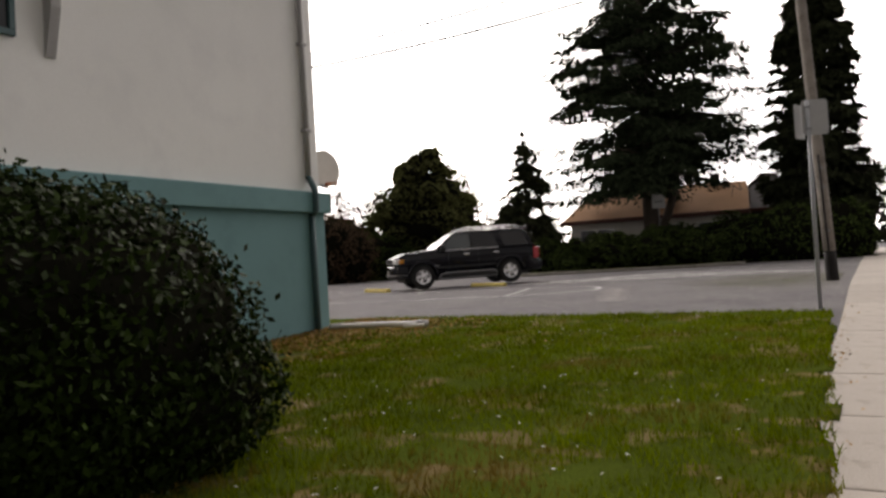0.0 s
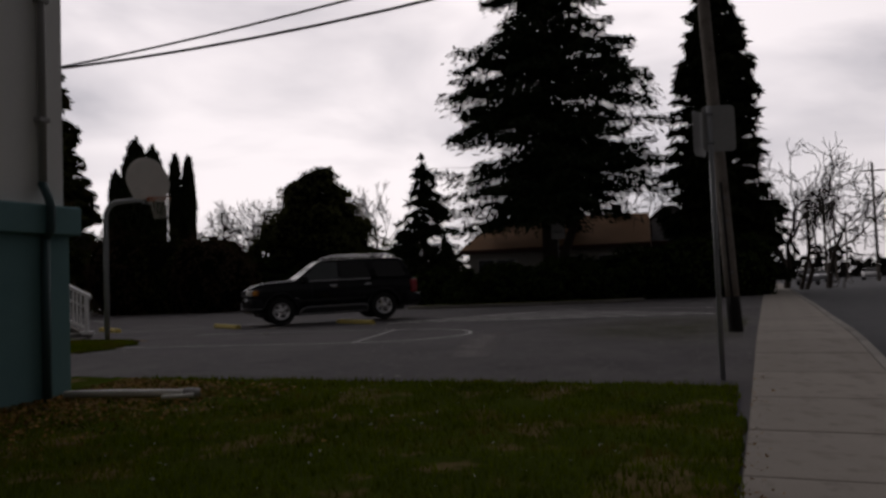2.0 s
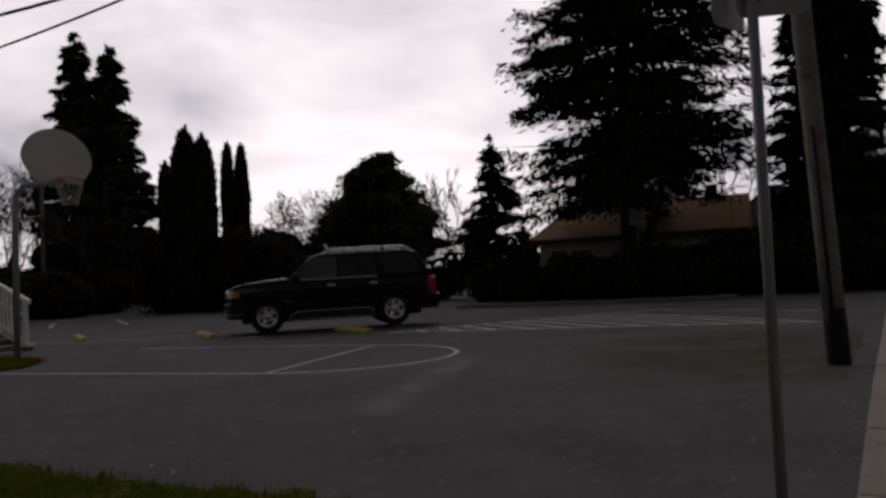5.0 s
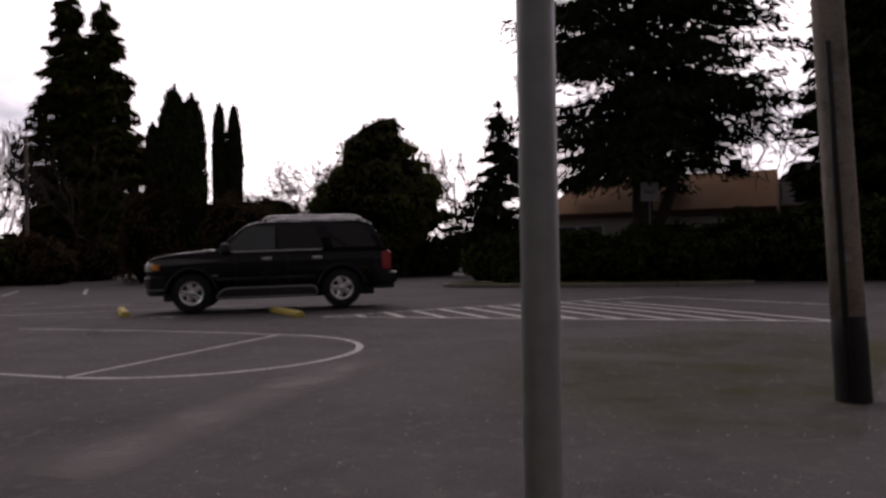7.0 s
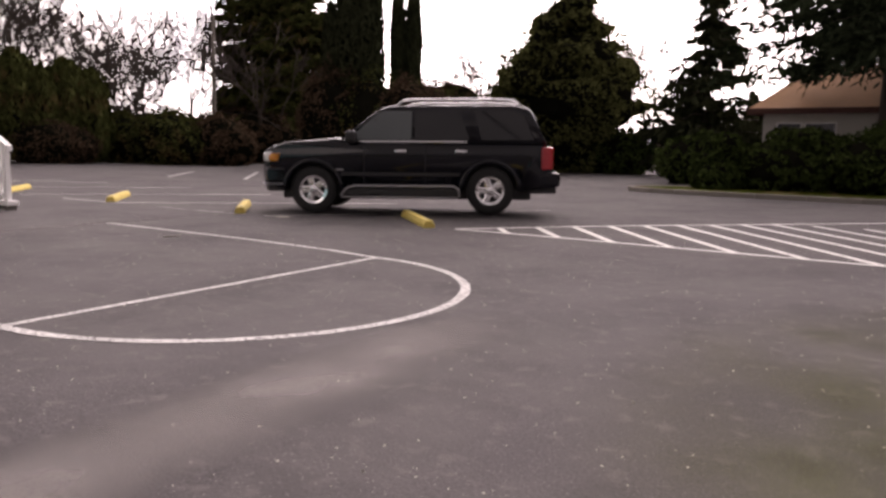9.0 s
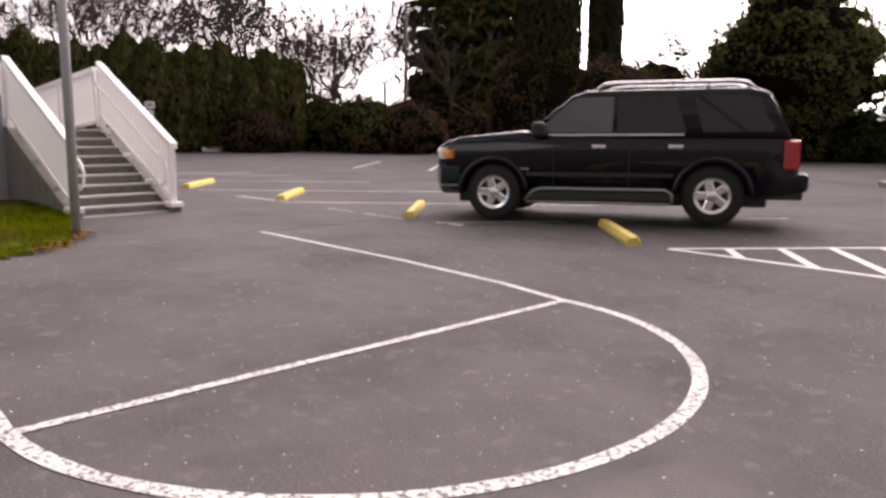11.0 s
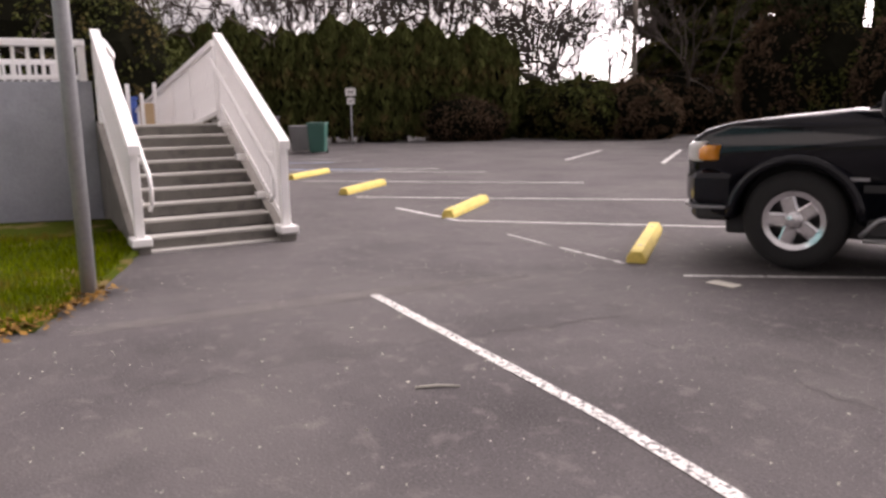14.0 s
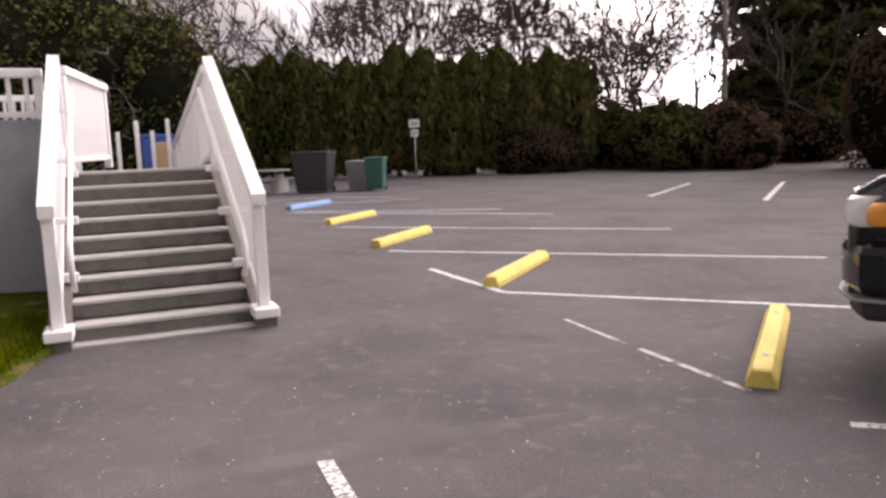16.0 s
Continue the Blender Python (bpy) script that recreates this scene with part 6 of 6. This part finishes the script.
# ---------------------------------------------------------------- bins, sign, far poles, far cars
def build_bin(name, x, y, yaw, w, d, h, body, label, wheeled=True, lid=True):
    b = thing(name, gpose(x, y, yaw), label, "bin")
    bm = bmesh.new()
    lo = [bm.verts.new(p) for p in ((-w * 0.42, -d * 0.42, 0.06), (w * 0.42, -d * 0.42, 0.06), (w * 0.42, d * 0.42, 0.06), (-w * 0.42, d * 0.42, 0.06))]
    hi = [bm.verts.new(p) for p in ((-w / 2, -d / 2, h), (w / 2, -d / 2, h), (w / 2, d / 2, h), (-w / 2, d / 2, h))]
    bm.faces.new(lo[::-1])
    bm.faces.new(hi)
    for i in range(4):
        bm.faces.new((lo[i], lo[(i + 1) % 4], hi[(i + 1) % 4], hi[i]))
    bmesh.ops.bevel(bm, geom=list(bm.edges), offset=0.03, segments=2, affect="EDGES", profile=0.5)
    part("body", bm, body, b)
    if lid:
        part("lid", boxed(-w / 2 - 0.03, w / 2 + 0.03, -d / 2 - 0.03, d / 2 + 0.03, h, h + 0.07, 0.025), body, b)
    if wheeled:
        for sx in (-1, 1):
            bm = lathe(bmesh.new(), [(-0.03, 0.09), (0.03, 0.09)], 14, "z")
            bmesh.ops.transform(bm, matrix=Matrix.Translation((sx * w * 0.42, d * 0.42, 0.09)) @ Matrix.Rotation(math.pi / 2, 4, "Y"), verts=bm.verts)
            part("wheel", bm, M_TRIM, b)


build_bin("wheeled_bin", -24.3, 26.9, 60, 1.15, 1.0, 1.22, M_BLACKBIN, "large black plastic wheeled bin with a flat lid")
build_bin("grey_crate", -24.6, 28.6, 60, 1.05, 0.8, 0.95, M_GREYBOX, "grey slatted crate beside the bins", False, False)
build_bin("wheeled_bin", -23.6, 28.7, 60, 0.6, 0.62, 0.98, M_GREENBIN, "dark green plastic wheeled bin")
tb = thing("picnic_table", gpose(-25.6, 25.4, 60), "weathered grey picnic table beyond the rail", "table")
part("tabletop", boxed(-0.9, 0.9, -0.38, 0.38, 0.70, 0.75, 0.01), M_GREYBOX, tb)
for sy in (-1, 1):
    part("bench", boxed(-0.9, 0.9, sy * 0.72 - 0.13, sy * 0.72 + 0.13, 0.42, 0.46, 0.01), M_GREYBOX, tb)
for sx in (-0.65, 0.65):
    part("frame", boxed(sx - 0.04, sx + 0.04, -0.75, 0.75, 0.0, 0.42, 0.01), M_GREYBOX, tb)
    part("leg", boxed(sx - 0.05, sx + 0.05, -0.3, 0.3, 0.42, 0.70, 0.01), M_GREYBOX, tb)


def build_small_sign(x, y, yaw, label, h=2.35, plates=((0.0, 0.42, 0.30), (-0.36, 0.30, 0.26))):
    s = thing("parking_sign", gpose(x, y, yaw), label, "sign")
    bm = bmesh.new()
    tube(bm, [(0, 0, -0.1), (0, 0, h)], 0.028, 8)
    part("post", bm, M_STEEL, s, smooth=True)
    for dz, w, hh in plates:
        p = part("sign_plate", rounded_plate(w, hh, 0.008, 0.03), M_WHITE if w < 0.5 else M_SIGNBACK, s, "pale sign plate")
        p.location = (0, -0.035, h - 0.17 + dz)
        for k in range(2):
            q = part("text_bar", boxed(-w * 0.3, w * 0.3, -0.006, -0.0045, -0.04 - k * 0.07 + 0.05, -0.01 - k * 0.07 + 0.05), M_TRIM, p, "dark bar of small writing")


build_small_sign(-27.9, 31.6, 60, "small white parking sign on a grey post before the hedge")
build_small_sign(5.9, 44.5, 10, "pale sign on a post beside the spruce", 4.0, ((-0.3, 0.7, 0.75),))

for k, (x, y, h, arm) in enumerate([(38.6, 88.2, 12.0, True), (33.5, 93.0, 9.0, False), (45.0, 118.0, 11.0, True), (49.0, 125.0, 9.5, False), (41.0, 110.0, 10.0, False)]):
    fp = thing("far_utility_pole", gpose(x, y), "far wooden utility pole along the street", "utility pole", "far utility poles")
    part("pole", tube(bmesh.new(), [(0, 0, -0.2), (0, 0, h)], [0.17, 0.12], 8), M_POLEWOOD, fp)
    if arm:
        part("cross_arm", boxed(-1.3, 1.3, -0.06, 0.06, h - 0.9, h - 0.76), M_POLEWOOD, fp)
fp = thing("far_light_pole", gpose(-27.1, 45.6), "thin pale pole before the cedars", "pole")
part("pole", tube(bmesh.new(), [(0, 0, -0.2), (0, 0, 8.0)], [0.12, 0.10], 8), M_POLEWOOD, fp)


def build_far_car(x, y, yaw, paint, label, k=1.0):
    c = thing("parked_car", gpose(x, y, yaw, -0.13), label, "car", "far parked cars")
    bm = prism(bmesh.new(), [(2.1, 0.32), (2.15, 0.72), (1.9, 0.86), (1.1, 0.95), (-1.9, 0.98), (-2.15, 0.85), (-2.15, 0.35)], -0.88, 0.88)
    bmesh.ops.bevel(bm, geom=list(bm.edges), offset=0.06, segments=2, affect="EDGES")
    part("body", bm, paint, c, smooth=True)
    bm = prism(bmesh.new(), [(1.05, 0.93), (0.4, 1.42), (-1.1, 1.46), (-1.8, 0.96)], -0.80, 0.80, lambda px, pz, sd: -sd * 0.25 * (pz - 0.93))
    part("cabin", bm, M_CARGLASS, c, "dark car windows")
    part("roof", boxed(-1.05, 0.35, -0.66, 0.66, 1.43, 1.475, 0.02), paint, c)
    wm = mesh_from("wheel", lathe(bmesh.new(), [(-0.1, 0.3), (0.1, 0.3), (0.11, 0.18)], 18), M_TYRE)
    for sx in (1.35, -1.3):
        for sy in (-0.8, 0.8):
            o = new("wheel", wm)
            o.parent = c
            o.location = (sx, sy, 0.3)
    for sy in (-0.62, 0.62):
        part("lamp", boxed(2.08, 2.16, sy - 0.18, sy + 0.18, 0.62, 0.76, 0.02), M_LENS, c)


build_far_car(28.4, 77.6, -106, M_SILVERCAR, "pale silver car parked at the kerb far off")
build_far_car(36.0, 98.0, -106, M_SILVERCAR, "pale car far along the street")
build_far_car(44.0, 104.0, -106, M_WHITE, "white car far along the street")


def build_far_woods():
    rng = np.random.default_rng(77)
    c = []
    for a in np.linspace(-0.3, math.pi + 1.0, 420):
        r = rng.uniform(150, 175)
        h = 5 + 4 * noise.noise((a * 9, 0, 0)) + 2.5 * noise.noise((a * 31, 3, 0))
        n = 26
        p = np.stack((np.full(n, 5 + r * math.cos(a)), np.full(n, 20 + r * math.sin(a)), rng.random(n) * h), 1)
        p[:, :2] += rng.normal(0, 1.5, (n, 2))
        c.append(p)
    c = np.concatenate(c)
    v, f = leaves(c, np.tile((0, -1.0, 0.2), (len(c), 1)), 0.9, 1.2, 0.8, rng)
    tagged(cloud("far_woods", v, f, M_FARWOOD), "low dark line of far woods behind the houses", "woods", kind="stuff")


build_far_woods()

# litter on the asphalt
bm = bmesh.new()
vs = [bm.verts.new(p) for p in ((-0.13, -0.04, 0.012), (0.10, -0.07, 0.006), (0.14, 0.03, 0.014), (-0.08, 0.06, 0.02), (0.0, 0.0, 0.022))]
for i in range(4):
    bm.faces.new((vs[i], vs[(i + 1) % 4], vs[4]))
solo("paper_scrap", bm, M_LITTER, gpose(-2.2, 24.66, 20), "crumpled white paper scrap on the asphalt", "litter")
bm = bmesh.new()
tube(bm, [(-0.11, 0, 0.008), (0.0, 0.012, 0.01), (0.11, 0.0, 0.008)], [0.006, 0.008, 0.004], 5)
solo("twig", bm, M_LITTER, gpose(-1.33, 21.76, 66), "short pale stick on the asphalt", "litter")
